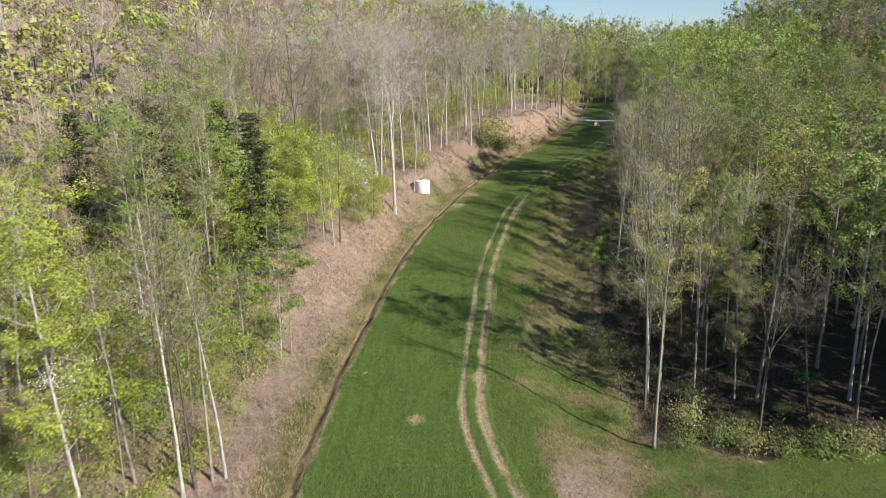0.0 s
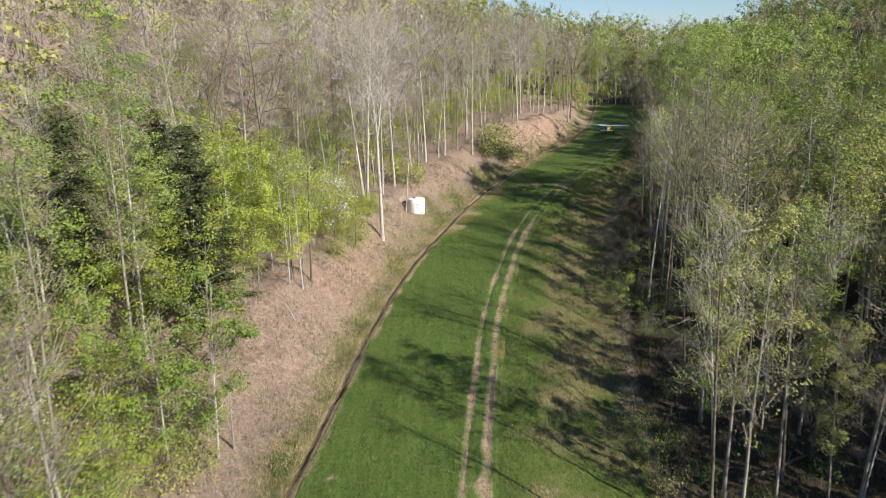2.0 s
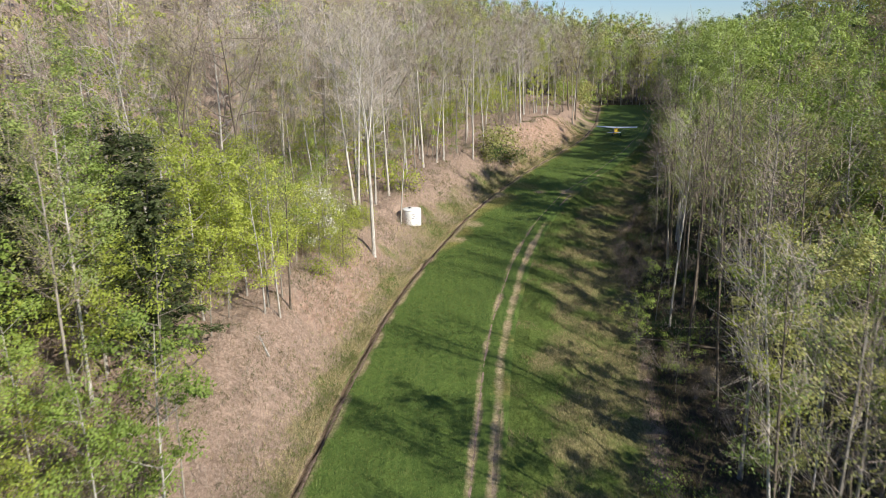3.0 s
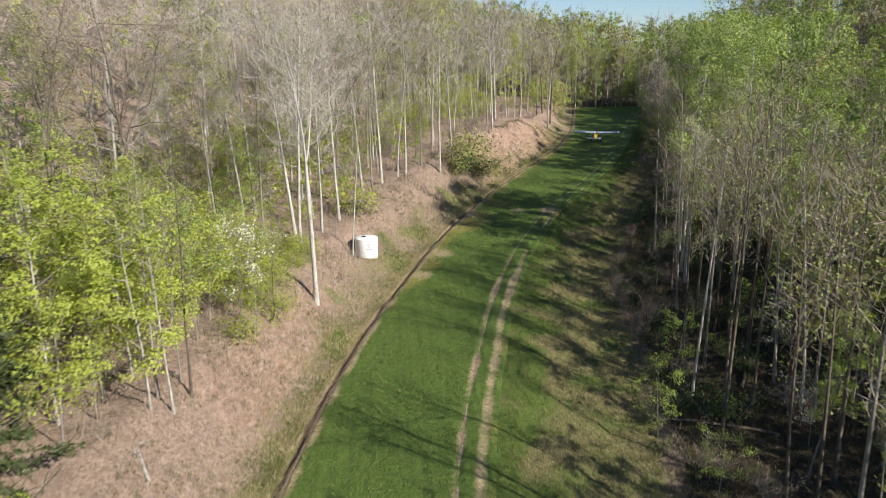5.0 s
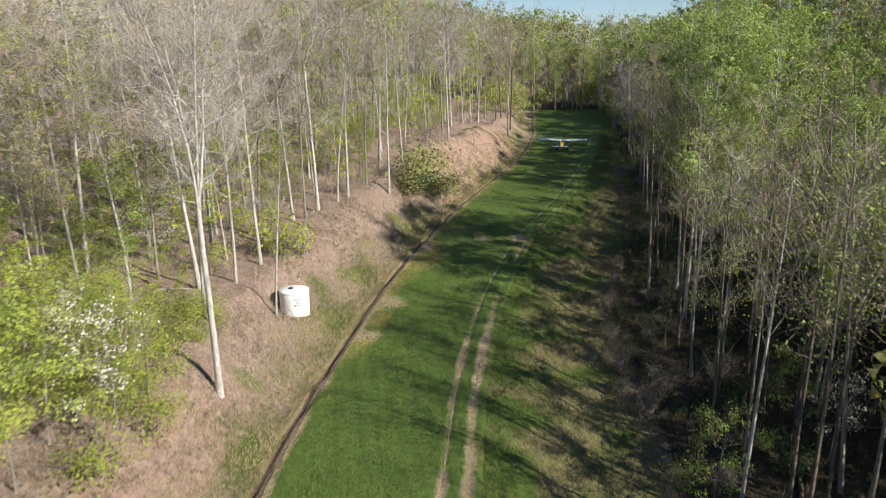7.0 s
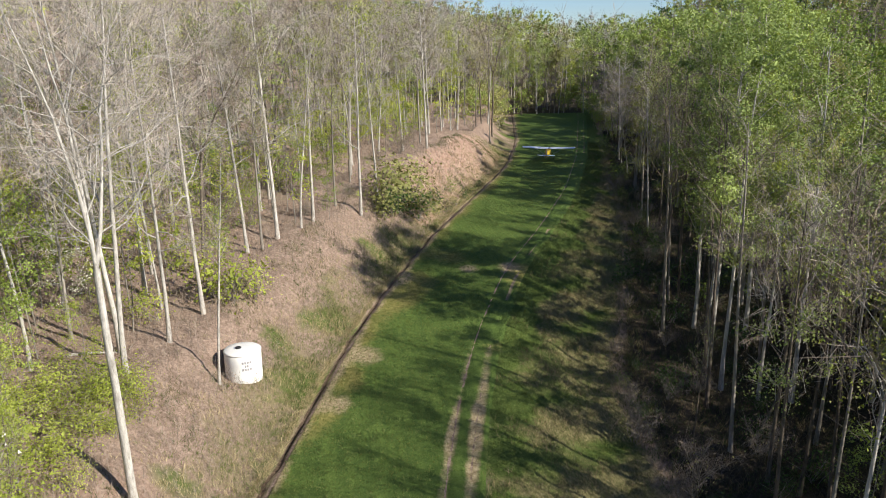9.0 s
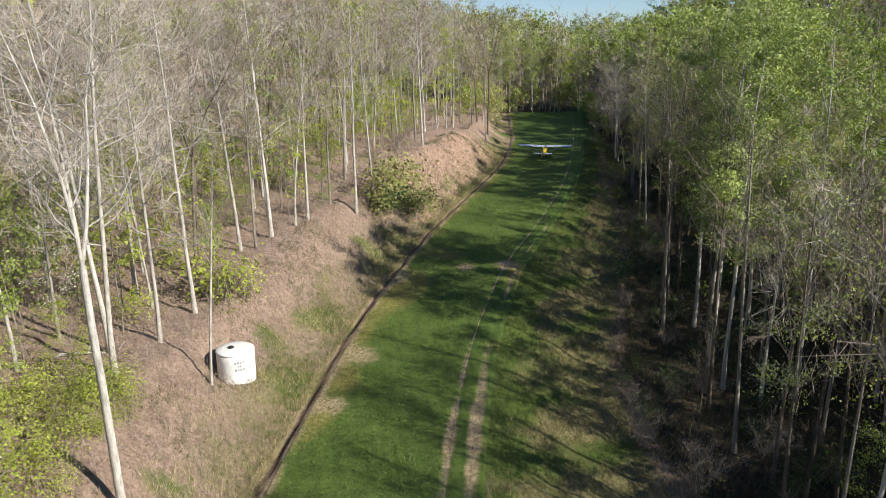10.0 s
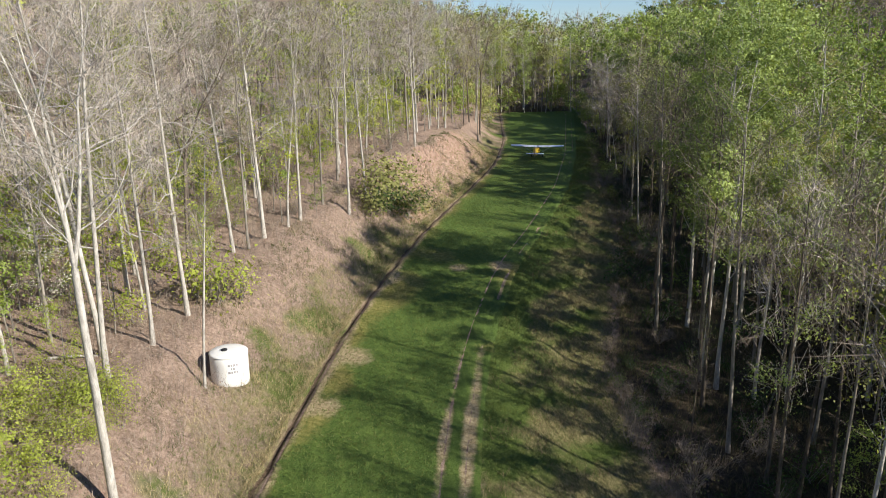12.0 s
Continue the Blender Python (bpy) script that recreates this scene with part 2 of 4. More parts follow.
class Soup:
    """Verts and faces that grow, with a material slot for each face."""

    def __init__(self):
        self.v, self.f, self.s = [], [], []

    def tube(self, path, radii, sides, slot=0):
        n0 = len(self.v)
        path = [np.asarray(p, float) for p in path]
        for k, p in enumerate(path):
            d = path[min(k + 1, len(path) - 1)] - path[max(k - 1, 0)]
            d = d / (np.linalg.norm(d) + 1e-9)
            a = np.cross(d, (0.31, 0.95, 0.07) if abs(d[2]) > 0.8 else (0, 0, 1))
            a = a / (np.linalg.norm(a) + 1e-9)
            b = np.cross(d, a)
            for j in range(sides):
                w = 2 * math.pi * j / sides
                self.v.append(tuple(p + radii[k] * (a * math.cos(w) + b * math.sin(w))))
        for k in range(len(path) - 1):
            for j in range(sides):
                i, i2 = n0 + k * sides + j, n0 + k * sides + (j + 1) % sides
                self.f.append((i, i2, i2 + sides, i + sides))
                self.s.append(slot)

    def triangles(self, corners, slots):
        n0, n = len(self.v), len(corners)
        self.v += corners.reshape(-1, 3).tolist()
        self.f += (n0 + np.arange(3 * n).reshape(-1, 3)).tolist()
        self.s += np.broadcast_to(slots, n).astype(int).tolist()

    def blades(self, a, b, width, slots=0):
        """Slender triangles from a to b."""
        side = unit(np.cross(b - a, rng.normal(size=a.shape))) * np.reshape(width, (-1, 1))
        self.triangles(np.stack([a - side, a + side, b], 1), slots)

    def leaves(self, p, size, slots=0, out=None):
        """Small leaves at the points p, that face more or less the way out."""
        n = rng.normal(size=p.shape) * (0.4 if out is not None else 1.0) + (0 if out is None else out)
        a = unit(np.cross(n, rng.normal(size=p.shape)))
        b = unit(np.cross(n, a))
        size = np.reshape(size, (-1, 1))
        a, b = a * size, b * size * 0.8
        self.triangles(np.stack([p - a, p + a * 0.3 + b, p + a * 0.7 - b], 1), slots)


def unit(v):
    return v / (np.linalg.norm(v, axis=-1, keepdims=True) + 1e-9)


rng = np.random.RandomState(11)


def bend(start, way, length, steps, wander, lift):
    """A path that wanders, and lifts (or droops) towards its end."""
    p, d = np.asarray(start, float), np.asarray(way, float) / np.linalg.norm(way)
    out = [p]
    for k in range(steps):
        d = d + rng.normal(size=3) * wander + np.array((0, 0, lift))
        d /= np.linalg.norm(d)
        p = p + d * length / steps
        out.append(p)
    return out


def grow(height, girth, crown_from, spread, limbs, subs, twigs, leaves, leaf_size, sides=(7, 4, 3), steep=0.9, forks=1, lean=0.02, leaf_puff=0.8, twig_len=1.3, twig_w=0.012, top_taper=0.8, clump=0.5, crook=0.11, stout=0.28, lift=0.07, twig_way=1.0):
    """A broad-leaved tree: the wood's soup, and the crown's soup (slot 0 twigs, slot 1 leaves)."""
    wood, crown = Soup(), Soup()
    tips = []
    stems = []
    tilt = rng.normal(size=2) * lean
    main = bend((0, 0, -0.25), (tilt[0], tilt[1], 1), height * (0.97 if forks == 1 else 0.5), 9, 0.016, 0.02)
    rad = [girth * (1.35 if k == 0 else (1 - 0.86 * k / 9) ** 0.85) for k in range(10)] if forks == 1 else [girth * (1.3 if k == 0 else 1 - 0.3 * k / 9) for k in range(10)]
    wood.tube(main, rad, sides[0])
    if forks == 1:
        stems.append((main, rad))
    else:
        for k in range(forks):
            a = 6.28 * (k + rng.uniform(-0.2, 0.2)) / forks
            p = bend(main[-1], (math.cos(a) * 0.33, math.sin(a) * 0.33, 1), height * 0.48, 7, 0.07, 0.05)
            r = [girth * (0.62 if forks == 2 else 0.46) * (1 - 0.85 * j / 7) for j in range(8)]
            wood.tube(p, r, max(sides[0] - 2, 3))
            stems.append((p, r))
    for k in range(limbs):
        path, rad = stems[k % len(stems)]
        lo = crown_from if forks == 1 else 0.08
        f = lo + (0.97 - lo) * ((k + rng.uniform(0.1, 0.9)) / limbs)
        i = f * (len(path) - 1)
        j = min(int(i), len(path) - 2)
        p = path[j] + (path[j + 1] - path[j]) * (i - j)
        a = k * 2.4 + rng.uniform(-0.6, 0.6)
        shape = 0.45 + 0.75 * math.sin(math.pi * min(1, (f - lo) / (1 - lo) * top_taper + 0.12))
        length = spread * shape * rng.uniform(0.7, 1.25)
        limb = bend(p, (math.cos(a), math.sin(a), steep * rng.uniform(0.6, 1.5)), length, 5, crook, lift)
        r0 = max(stout * rad[j] + 0.010, 0.016)
        wood.tube(limb, [r0 * (1 - 0.8 * q / 5) for q in range(6)], sides[1])
        tips.append((limb[-1], limb[-1] - limb[-2], length))
        for s in range(subs):
            q = rng.randint(1, 5)
            d = limb[q + 1] - limb[q] if q < 5 else limb[5] - limb[4]
            w = d / np.linalg.norm(d) + rng.normal(size=3) * 0.5 + np.array((0, 0, 0.2))
            sub = bend(limb[q], w, length * rng.uniform(0.35, 0.65), 2, 0.16, 0.06)
            wood.tube(sub, [r0 * 0.36, r0 * 0.22, 0.005], sides[2])
            tips.append((sub[-1], sub[-1] - sub[-2], length * 0.7))
            tips.append((sub[1], sub[1] - sub[0], length * 0.6))
    weights = np.array([t[2] for t in tips])
    at, way = np.array([t[0] for t in tips]), unit(np.array([t[1] for t in tips]))
    weights = weights / weights.sum()
    if twigs:
        k = rng.choice(len(tips), twigs, p=weights)
        a = at[k] + rng.normal(size=(twigs, 3)) * 0.22 - way[k] * rng.uniform(0, 0.8, (twigs, 1))
        b = a + (way[k] * twig_way + rng.normal(size=(twigs, 3)) * 0.7 + (0, 0, 0.25 * twig_way)) * twig_len * rng.uniform(0.4, 1.1, (twigs, 1))
        crown.blades(a, b, twig_w * rng.uniform(0.7, 1.6, twigs), 0)
    if leaves:
        bushy = np.where(rng.uniform(0, 1, len(tips)) < clump, weights, weights * 0.12)
        k = rng.choice(len(tips), leaves, p=bushy / bushy.sum())
        puff = leaf_puff * rng.uniform(0.5, 1.4, len(tips))[k][:, None]
        shell = unit(rng.normal(size=(leaves, 3))) * rng.uniform(0.25, 1.0, (leaves, 1)) ** 0.5
        c = at[k] + shell * puff * np.array((1.6, 1.6, 0.95))
        flat = c * (1, 1, 0)
        out = flat / (np.linalg.norm(flat, axis=1, keepdims=True) + 0.3) * 0.35 + shell * 0.75 + (0, 0, 0.45)
        crown.leaves(c, leaf_size * rng.uniform(0.55, 1.35, leaves), 1, out)
    return wood, crown


def conifer(height, girth, spread, whorls, needles):
    wood, crown = Soup(), Soup()
    main = bend((0, 0, -0.2), (0, 0, 1), height, 8, 0.012, 0.0)
    wood.tube(main, [girth * (1 - 0.92 * k / 8) for k in range(9)], 6)
    for k in range(whorls):
        f = 0.14 + 0.84 * k / whorls
        p = np.array((main[0][0], main[0][1], height * f))
        for j in range(5):
            a = 6.28 * j / 5 + k * 0.7 + rng.uniform(-0.3, 0.3)
            length = spread * (1.02 - f) ** 0.6 * rng.uniform(0.3, 1.35) + 0.3
            limb = bend(p, (math.cos(a), math.sin(a), rng.uniform(-0.1, 0.35)), length, 4, 0.08, -0.02)
            wood.tube(limb, [0.035 * (1 - 0.8 * q / 4) for q in range(5)], 3)
            n = max(int(needles * length / spread), 4)
            g = rng.uniform(0.12, 1.0, n) * 4
            i = np.minimum(g.astype(int), 3)
            path = np.array(limb)
            c = path[i] + (path[i + 1] - path[i]) * (g - i)[:, None] + rng.normal(size=(n, 3)) * (0.16, 0.16, 0.09)
            crown.leaves(c, rng.uniform(0.09, 0.20, n), 1, unit(path[i + 1] - path[i]) * 0.4 + (0, 0, 0.9))
            crown.blades(c[::3], c[::3] + (unit(path[i + 1] - path[i])[::3] + rng.normal(size=(len(c[::3]), 3)) * 0.7) * 0.55, 0.03, 1)
    return wood, crown


def bush(height, radius, stems, twigs, leaves, leaf_size):
    wood, crown = Soup(), Soup()
    tips = []
    for k in range(stems):
        a = rng.uniform(0, 6.28)
        p = bend((rng.normal() * 0.15, rng.normal() * 0.15, -0.1), (math.cos(a) * radius / height, math.sin(a) * radius / height, 1.0), height * rng.uniform(0.6, 1.1), 4, 0.16, 0.0)
        wood.tube(p, [0.03, 0.024, 0.018, 0.012, 0.006], 3)
        tips += [p[2], p[3], p[4], p[4]]
    at = np.array(tips)
    k = rng.randint(0, len(tips), twigs)
    crown.blades(at[k] + rng.normal(size=(twigs, 3)) * 0.15, at[k] + (rng.normal(size=(twigs, 3)) + (0, 0, 0.3)) * height * 0.22, 0.011, 0)
    if leaves:
        k = rng.randint(0, len(tips), leaves)
        c = at[k] + rng.normal(size=(leaves, 3)) * radius * 0.32
        crown.leaves(c, leaf_size * rng.uniform(0.5, 1.4, leaves), 1, unit(c * (1, 1, 0)) * 0.5 + (0, 0, 0.7))
    return wood, crown


def plant(kind, made, bark, twig, leafage, label, category, group, crown_name="crown"):
    """A tree or bush as a thing: an Empty at its foot with its trunk and its crown."""
    wood, crown = made
    root = tagged(new(kind), label, category, group)
    a = new("trunk" if category == "tree" else "woody_base", mesh_of(kind + "_wood", wood.v, wood.f, [bark]))
    b = new(crown_name, mesh_of(kind + "_crown", crown.v, crown.f, [twig, leafage], crown.s, False))
    a.parent = b.parent = root
    if category != "tree":
        tagged(b, kind="stuff")
    return root

# ---- ground and runway ----
def spaced(*runs):
    out = []
    for a, b, d in runs:
        out += list(np.arange(a, b, d))
    return np.array(out + [runs[-1][1]])


def sheet(name, us, ys, place, masks, mt):
    """A ground sheet over the plan: columns at us to the right of a line, rows at ys."""
    U, Y = np.meshgrid(us, ys)
    X, Y, Z = place(U, Y)
    nu, ny = len(us), len(ys)
    i = np.arange(nu * ny).reshape(ny, nu)
    faces = np.stack([i[:-1, :-1], i[:-1, 1:], i[1:, 1:], i[1:, :-1]], -1).reshape(-1, 4)
    me = mesh_of(name, np.stack([X, Y, Z], -1).reshape(-1, 3).tolist(), faces.tolist(), [mt])
    for key, values in masks(X, Y).items():
        at = me.attributes.new(key, "FLOAT", "POINT")
        at.data.foreach_set("value", np.broadcast_to(values, X.shape).astype(np.float32).ravel())
    return new(name, me)


def ground_masks(x, y):
    u, w = x - ditch_x(y), x - track_x(y)
    edge = x - along(WOOD_X, y)
    patch, patch2 = waves(x, y, 11, 21), waves(x, y, 6, 22)
    lawn = step(-1.0, 1.5, x - 19 - 0.95 * (y - 43) + patch2) * step(50.5, 48.5, y)
    rough = step(0.2, 1.5, w) * step(1, -3, edge)
    wide = 2.6 * step(84, 98, y)
    verge = step(-3.6 - wide, -1.6 - 0.7 * wide, u + patch2 * 0.9) * step(0.2, -0.3, u)
    bare_patch = step(50, 47, y) * step(6.0, 7.5, x + patch2) * step(13.5, 11.5, x - 0.4 * (y - 43) + patch2)
    cut = step(148, 156, y + patch * 2) * step(205, 194, y) * step(-9.5, -7.0, u + patch2 * 0.8) * step(-1.2, -2.2, u + patch2 * 0.4)
    scar = step(78, 84, y) * step(108, 100, y) * step(-8.5, -6.5, u + patch2) * step(-2.0, -3.0, u) * 0.55
    scar2 = 0.42 * step(60, 40, y) * step(-7, -4, u) * step(-0.8, -1.5, u)
    return {
        # shade put into the colour: right-hand wood and past the far end
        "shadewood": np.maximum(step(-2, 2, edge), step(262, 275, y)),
        "straw": np.clip(rough * (1.1 + 0.2 * patch) - 0.9 * bare_patch + verge * (0.55 + 0.25 * patch) + 0.2 * step(-14, -4, u) * step(66, 50, y), 0, 1),
        "grass": np.clip(0.6 * step(-0.6, 0.1, w) * step(4.5, 1.8, w + patch) + rough * (0.40 + 0.33 * patch2) + verge * (0.28 + 0.28 * patch2) + 0.25 * rough * step(70, 58, y) - 1.2 * bare_patch + 0.5 * step(-7.5, -3, u) * step(0, -1, u) * np.maximum(patch, 0) + lawn + np.where(u < -4, 0.20 + 0.22 * patch, 0) * step(-4, -9, u) + step(10, 30, edge) * 0.25, 0, 1),
        "clay": np.clip(cut * 0.9 + scar + scar2, 0, 1),
        "ditch": np.exp(-((u + 0.42 + 0.10 * waves(x, y, 4, 9) + 0.08 * waves(x, y, 1.4, 42)) / 0.15) ** 2) * step(34, 44, y),
    }


DRY_PATCHES = ((8.9, 130.5, 1.9), (10.9, 134.4, 1.9), (3.6, 116.1, 1.3), (14.7, 141.3, 2.0), (20.6, 137.0, 1.9), (2.1, 112.6, 0.9))


def runway_masks(x, y):
    u, w = x - ditch_x(y), x - track_x(y)
    wander = 0.12 * waves(x * 0 + 3.0, y, 13, 31)
    ruts = np.exp(-((w + 0.15 + wander) / 0.52) ** 2) + (0.80 + 0.3 * waves(x * 0.2, y, 11, 37)) * np.exp(-((w + 1.6 + wander) / 0.44) ** 2)
    wear = 0.78 + 0.26 * waves(x * 0.3, y, 16, 32) + 0.16 * waves(x, y, 4.5, 36)
    spots = 0
    for px, py, r in ((-2.2, 50.0, 0.9), (2.6, 56.5, 0.5), (15.8, 137.5, 1.2), (19.8, 137.5, 1.3), (5.0, 119.8, 1.5), (9.2, 135.8, 1.5), (2.9, 113.0, 1.1), (-6.6, 57.5, 0.4)):
        spots = spots + 0.82 * np.exp(-((x - px) ** 2 + ((y - py) / 1.25) ** 2) / r ** 2)
    yellowed = 0
    for px, py, r in DRY_PATCHES:
        yellowed = yellowed + 0.8 * np.exp(-((x - px) ** 2 + ((y - py) / 1.5) ** 2) / r ** 2)
    near_ditch = np.exp(-((u - 0.1) / 0.6) ** 2) * (0.62 + 0.3 * waves(x, y, 5, 33))
    wear = wear * (1 - 0.75 * step(113, 125, y))
    return {
        "dirt": np.clip(ruts * wear + spots + near_ditch, 0, 1),
        "dry": np.clip(yellowed + step(3.6, 0.2, u) * step(96, 110, y) * (0.56 + 0.4 * waves(x, y, 12, 34)) + step(170, 140, y) * step(-3.5, 0, w) * 0.35 * waves(x, y, 7, 35) + 0.25 * step(-1.9, 0, w), 0, 1),
    }


def strip_place(f, y):
    a, b = ditch_x(y), track_x(y) + 0.75
    x = a + f * (b - a)
    u, w = x - a, x - (b - 0.75)
    rut = 0.07 * (np.exp(-((w + 0.15) / 0.2) ** 2) + np.exp(-((w + 1.5) / 0.2) ** 2))
    edge = np.minimum(step(0, 0.12, u), step(0.75, 0.4, w))
    return x, y, land(x, y) + 0.06 * edge - 0.03 * (1 - edge) - rut + 0.012 * waves(x, y, 0.7, 12)


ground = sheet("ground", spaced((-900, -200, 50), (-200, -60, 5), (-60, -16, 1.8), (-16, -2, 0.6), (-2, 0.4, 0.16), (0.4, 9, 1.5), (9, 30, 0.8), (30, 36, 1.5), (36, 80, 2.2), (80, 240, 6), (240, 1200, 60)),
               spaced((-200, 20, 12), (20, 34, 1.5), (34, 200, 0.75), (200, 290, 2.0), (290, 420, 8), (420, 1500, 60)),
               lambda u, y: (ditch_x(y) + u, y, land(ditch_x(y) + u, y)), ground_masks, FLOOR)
tagged(ground, "sloping forest floor with leaf litter, straw, ditch and painted wood shade", "ground", kind="structure")
runway = sheet("grass_runway", np.array([0, 0.006, 0.012, 0.02, 0.035, 0.05, 0.075, 0.1, 0.14, 0.18, 0.22, 0.26, 0.3, 0.34, 0.38, 0.42, 0.46, 0.5, 0.54, 0.58, 0.62, 0.66, 0.7, 0.73, 0.76, 0.78, 0.79, 0.80, 0.81, 0.82, 0.83, 0.84, 0.85, 0.86, 0.87, 0.88, 0.89, 0.90, 0.91, 0.92, 0.93, 0.94, 0.95, 0.96, 0.97, 0.98, 0.99, 1.0]),
               spaced((-60, 34, 2.0), (34, 200, 0.5), (200, 270, 1.2)), strip_place, runway_masks, MOWN)
tagged(runway, "mown green grass airstrip with wheel ruts along one edge", "runway", kind="structure")


def foot(x, y, sink=0.0):
    return Vector((x, y, float(land(x, y)) - sink))


def set_at(x, y, turn=0.0, size=1.0, lean=(0, 0), tall=1.0):
    return Matrix.Translation(foot(x, y)) @ Euler((radians(lean[0]), radians(lean[1]), turn)).to_matrix().to_4x4() @ Matrix.Diagonal((size, size, size * tall, 1))


# ---- trees ----
def tall_bare(k, twigs=2500, width=0.010):
    return plant("bare_tree", grow(23, 0.17, 0.34, 5.2, 18, 5, twigs, 160, 0.05, forks=1 if k % 2 == 0 else 2, steep=0.5, crook=0.22, stout=0.36, lift=0.03, twig_way=0.55, twig_len=1.15, twig_w=width, lean=0.012), (BARK_PALE, BARK_GREY, BARK_PALE, BARK_DARK)[k], (TWIG_GREY, TWIG_BROWN)[k % 2], (OLIVE, RUSSET)[k % 2],
                 "tall bare woodland tree with pale trunk and fine grey twigs", "tree", "woodland trees")


def tall_green(k, leaves=10000, size=0.084):
    return plant("leafing_tree", grow(23, 0.15, 0.33, 3.1, 22, 3, 60, leaves, size, steep=0.6, leaf_puff=0.55, lean=0.012, clump=0.7), (BARK_GREY, BARK_PALE, BARK_GREY, BARK_PALE)[k % 4], TWIG_BROWN, (FRESH, SOFT, OLIVE, LIME)[k % 4],
                 "tall woodland tree with fresh spring-green leaves", "tree", "woodland trees")


def thin_green(k, leaves=2600, size=0.068):
    return plant("budding_tree", grow(21, 0.13, 0.40, 2.7, 14, 3, 700, leaves, size, steep=0.9, leaf_puff=0.6, lean=0.012), (BARK_PALE, BARK_GREY, BARK_DARK)[k % 3], (TWIG_GREY, TWIG_BROWN)[k % 2], (LIME, OLIVE, SOFT)[k % 3],
                 "slender woodland tree just coming into yellow-green leaf", "tree", "woodland trees")


def young_green(k, leaves=2100, size=0.073):
    return plant("young_tree", grow(8.5, 0.055, 0.2, 2.3, 14, 2, 30, leaves, size, sides=(5, 3, 3), steep=0.3, leaf_puff=0.45, twig_len=0.8, clump=0.65), BARK_GREY, TWIG_BROWN, (LIME, FRESH, LIME)[k % 3],
                 "young understorey tree in bright lime-green leaf", "tree", "understorey trees")


def leafy_shrub(k, leaves=700, size=0.072):
    return plant("green_shrub", bush(2.2, 1.4, 8, 40, leaves, size), BARK_GREY, TWIG_BROWN, (FRESH, LIME, DEEP, OLIVE)[k], ("fresh green leafy shrub on the woodland edge", "lime-green leafy shrub on the woodland floor", "dark green dense shrub on the bank", "large dense olive-grey shrub on the bank")[k], "shrub", "shrubs", "leafage")


bare = [tall_bare(k) for k in range(4)]
green = [tall_green(k) for k in range(4)]
budding = [thin_green(k) for k in range(3)]
young = [young_green(k) for k in range(3)]
shrub = [leafy_shrub(k) for k in range(4)]
# the same kinds with fewer, larger sprays of leaf, for the farther woods
sparse = {}
for kinds, make, count, size, beyond in ((bare, tall_bare, 1000, 0.016, 140), (green, tall_green, 2800, 0.126, 140), (budding, thin_green, 850, 0.11, 140), (young, young_green, 850, 0.11, 116), (shrub, leafy_shrub, 300, 0.11, 120)):
    for k, proto in enumerate(kinds):
        sparse[proto.name] = (make(k, count, size), beyond)
big_bare = plant("bare_tree", grow(24, 0.21, 0.30, 5.6, 26, 6, 5200, 120, 0.04, sides=(9, 5, 3), forks=3, steep=0.75, crook=0.22, stout=0.30, lift=0.045, twig_way=0.7, twig_len=1.0, twig_w=0.009, lean=0.0), BARK_PALE, TWIG_GREY, OLIVE, "large pale-barked bare tree with ascending branches beside the airstrip", "tree", "woodland trees")
bushy = [plant("leafing_tree", grow(12.5, 0.085, 0.14, 2.7, 15, 3, 50, 5200, 0.092, sides=(6, 4, 3), steep=0.5, leaf_puff=0.5, clump=0.7), BARK_PALE, TWIG_BROWN, (FRESH, LIME)[k], ("bright fresh-green young woodland tree in full leaf", "yellow-green young woodland tree in full leaf")[k], "tree", "understorey trees") for k in range(2)]
pole = [plant("pole_tree", grow(17, 0.11, 0.52, 1.8, 13, 3, 200, 420, 0.068, sides=(6, 3, 3), steep=0.9, lean=0.025, crook=0.19), (BARK_PALE, BARK_DARK, BARK_GREY)[k], TWIG_BROWN, (LIME, SOFT, OLIVE)[k], "thin grey-barked pole tree with few high leafing branches", "tree", "pole trees") for k in range(3)]
evergreen = [plant("conifer", conifer(17, 0.16, 3.6, 30, 90), BARK_DARK, TWIG_BROWN, NEEDLE, "dark green conifer among bare woodland trees", "tree", "conifers") for k in range(2)]
dogwood = [plant("flowering_tree", grow(7.5, 0.06, 0.3, 2.2, 14, 4, 260, 900, 0.075, sides=(5, 3, 3), steep=0.4, leaf_puff=0.4, twig_len=0.7), BARK_GREY, TWIG_GREY, BLOSSOM, "small understorey tree with white spring blossom", "tree", "flowering trees", "blossom")]
brush = [plant("bare_shrub", bush(2.4, 1.5, 14, 420, 60, 0.06), BARK_GREY, TWIG_BROWN, OLIVE, "tangle of bare brown brush and saplings", "shrub", "bare shrubs", "brushwood") for k in range(2)]

used = []
first_use = set()
rng.seed(23)


def put(proto, x, y, size=1.0, turn=None, lean=None, tall=1.0):
    """Stands a tree or bush at a place: the first one itself, then copies."""
    deep = x - float(along(WOOD_X, y)) > 15 or x - float(ditch_x(y)) < -26
    if proto.name in sparse and (deep or y > sparse[proto.name][1]):
        proto = sparse[proto.name][0]
    m = set_at(x, y, rng.uniform(0, 6.28) if turn is None else turn, size, rng.normal(size=2) * 2.2 if lean is None else lean, tall)
    used.append((x, y))
    if proto.name not in first_use:
        first_use.add(proto.name)
        proto.matrix_basis = m
        return proto
    ob = copy_thing(proto, Matrix())
    ob.matrix_basis = m
    return ob


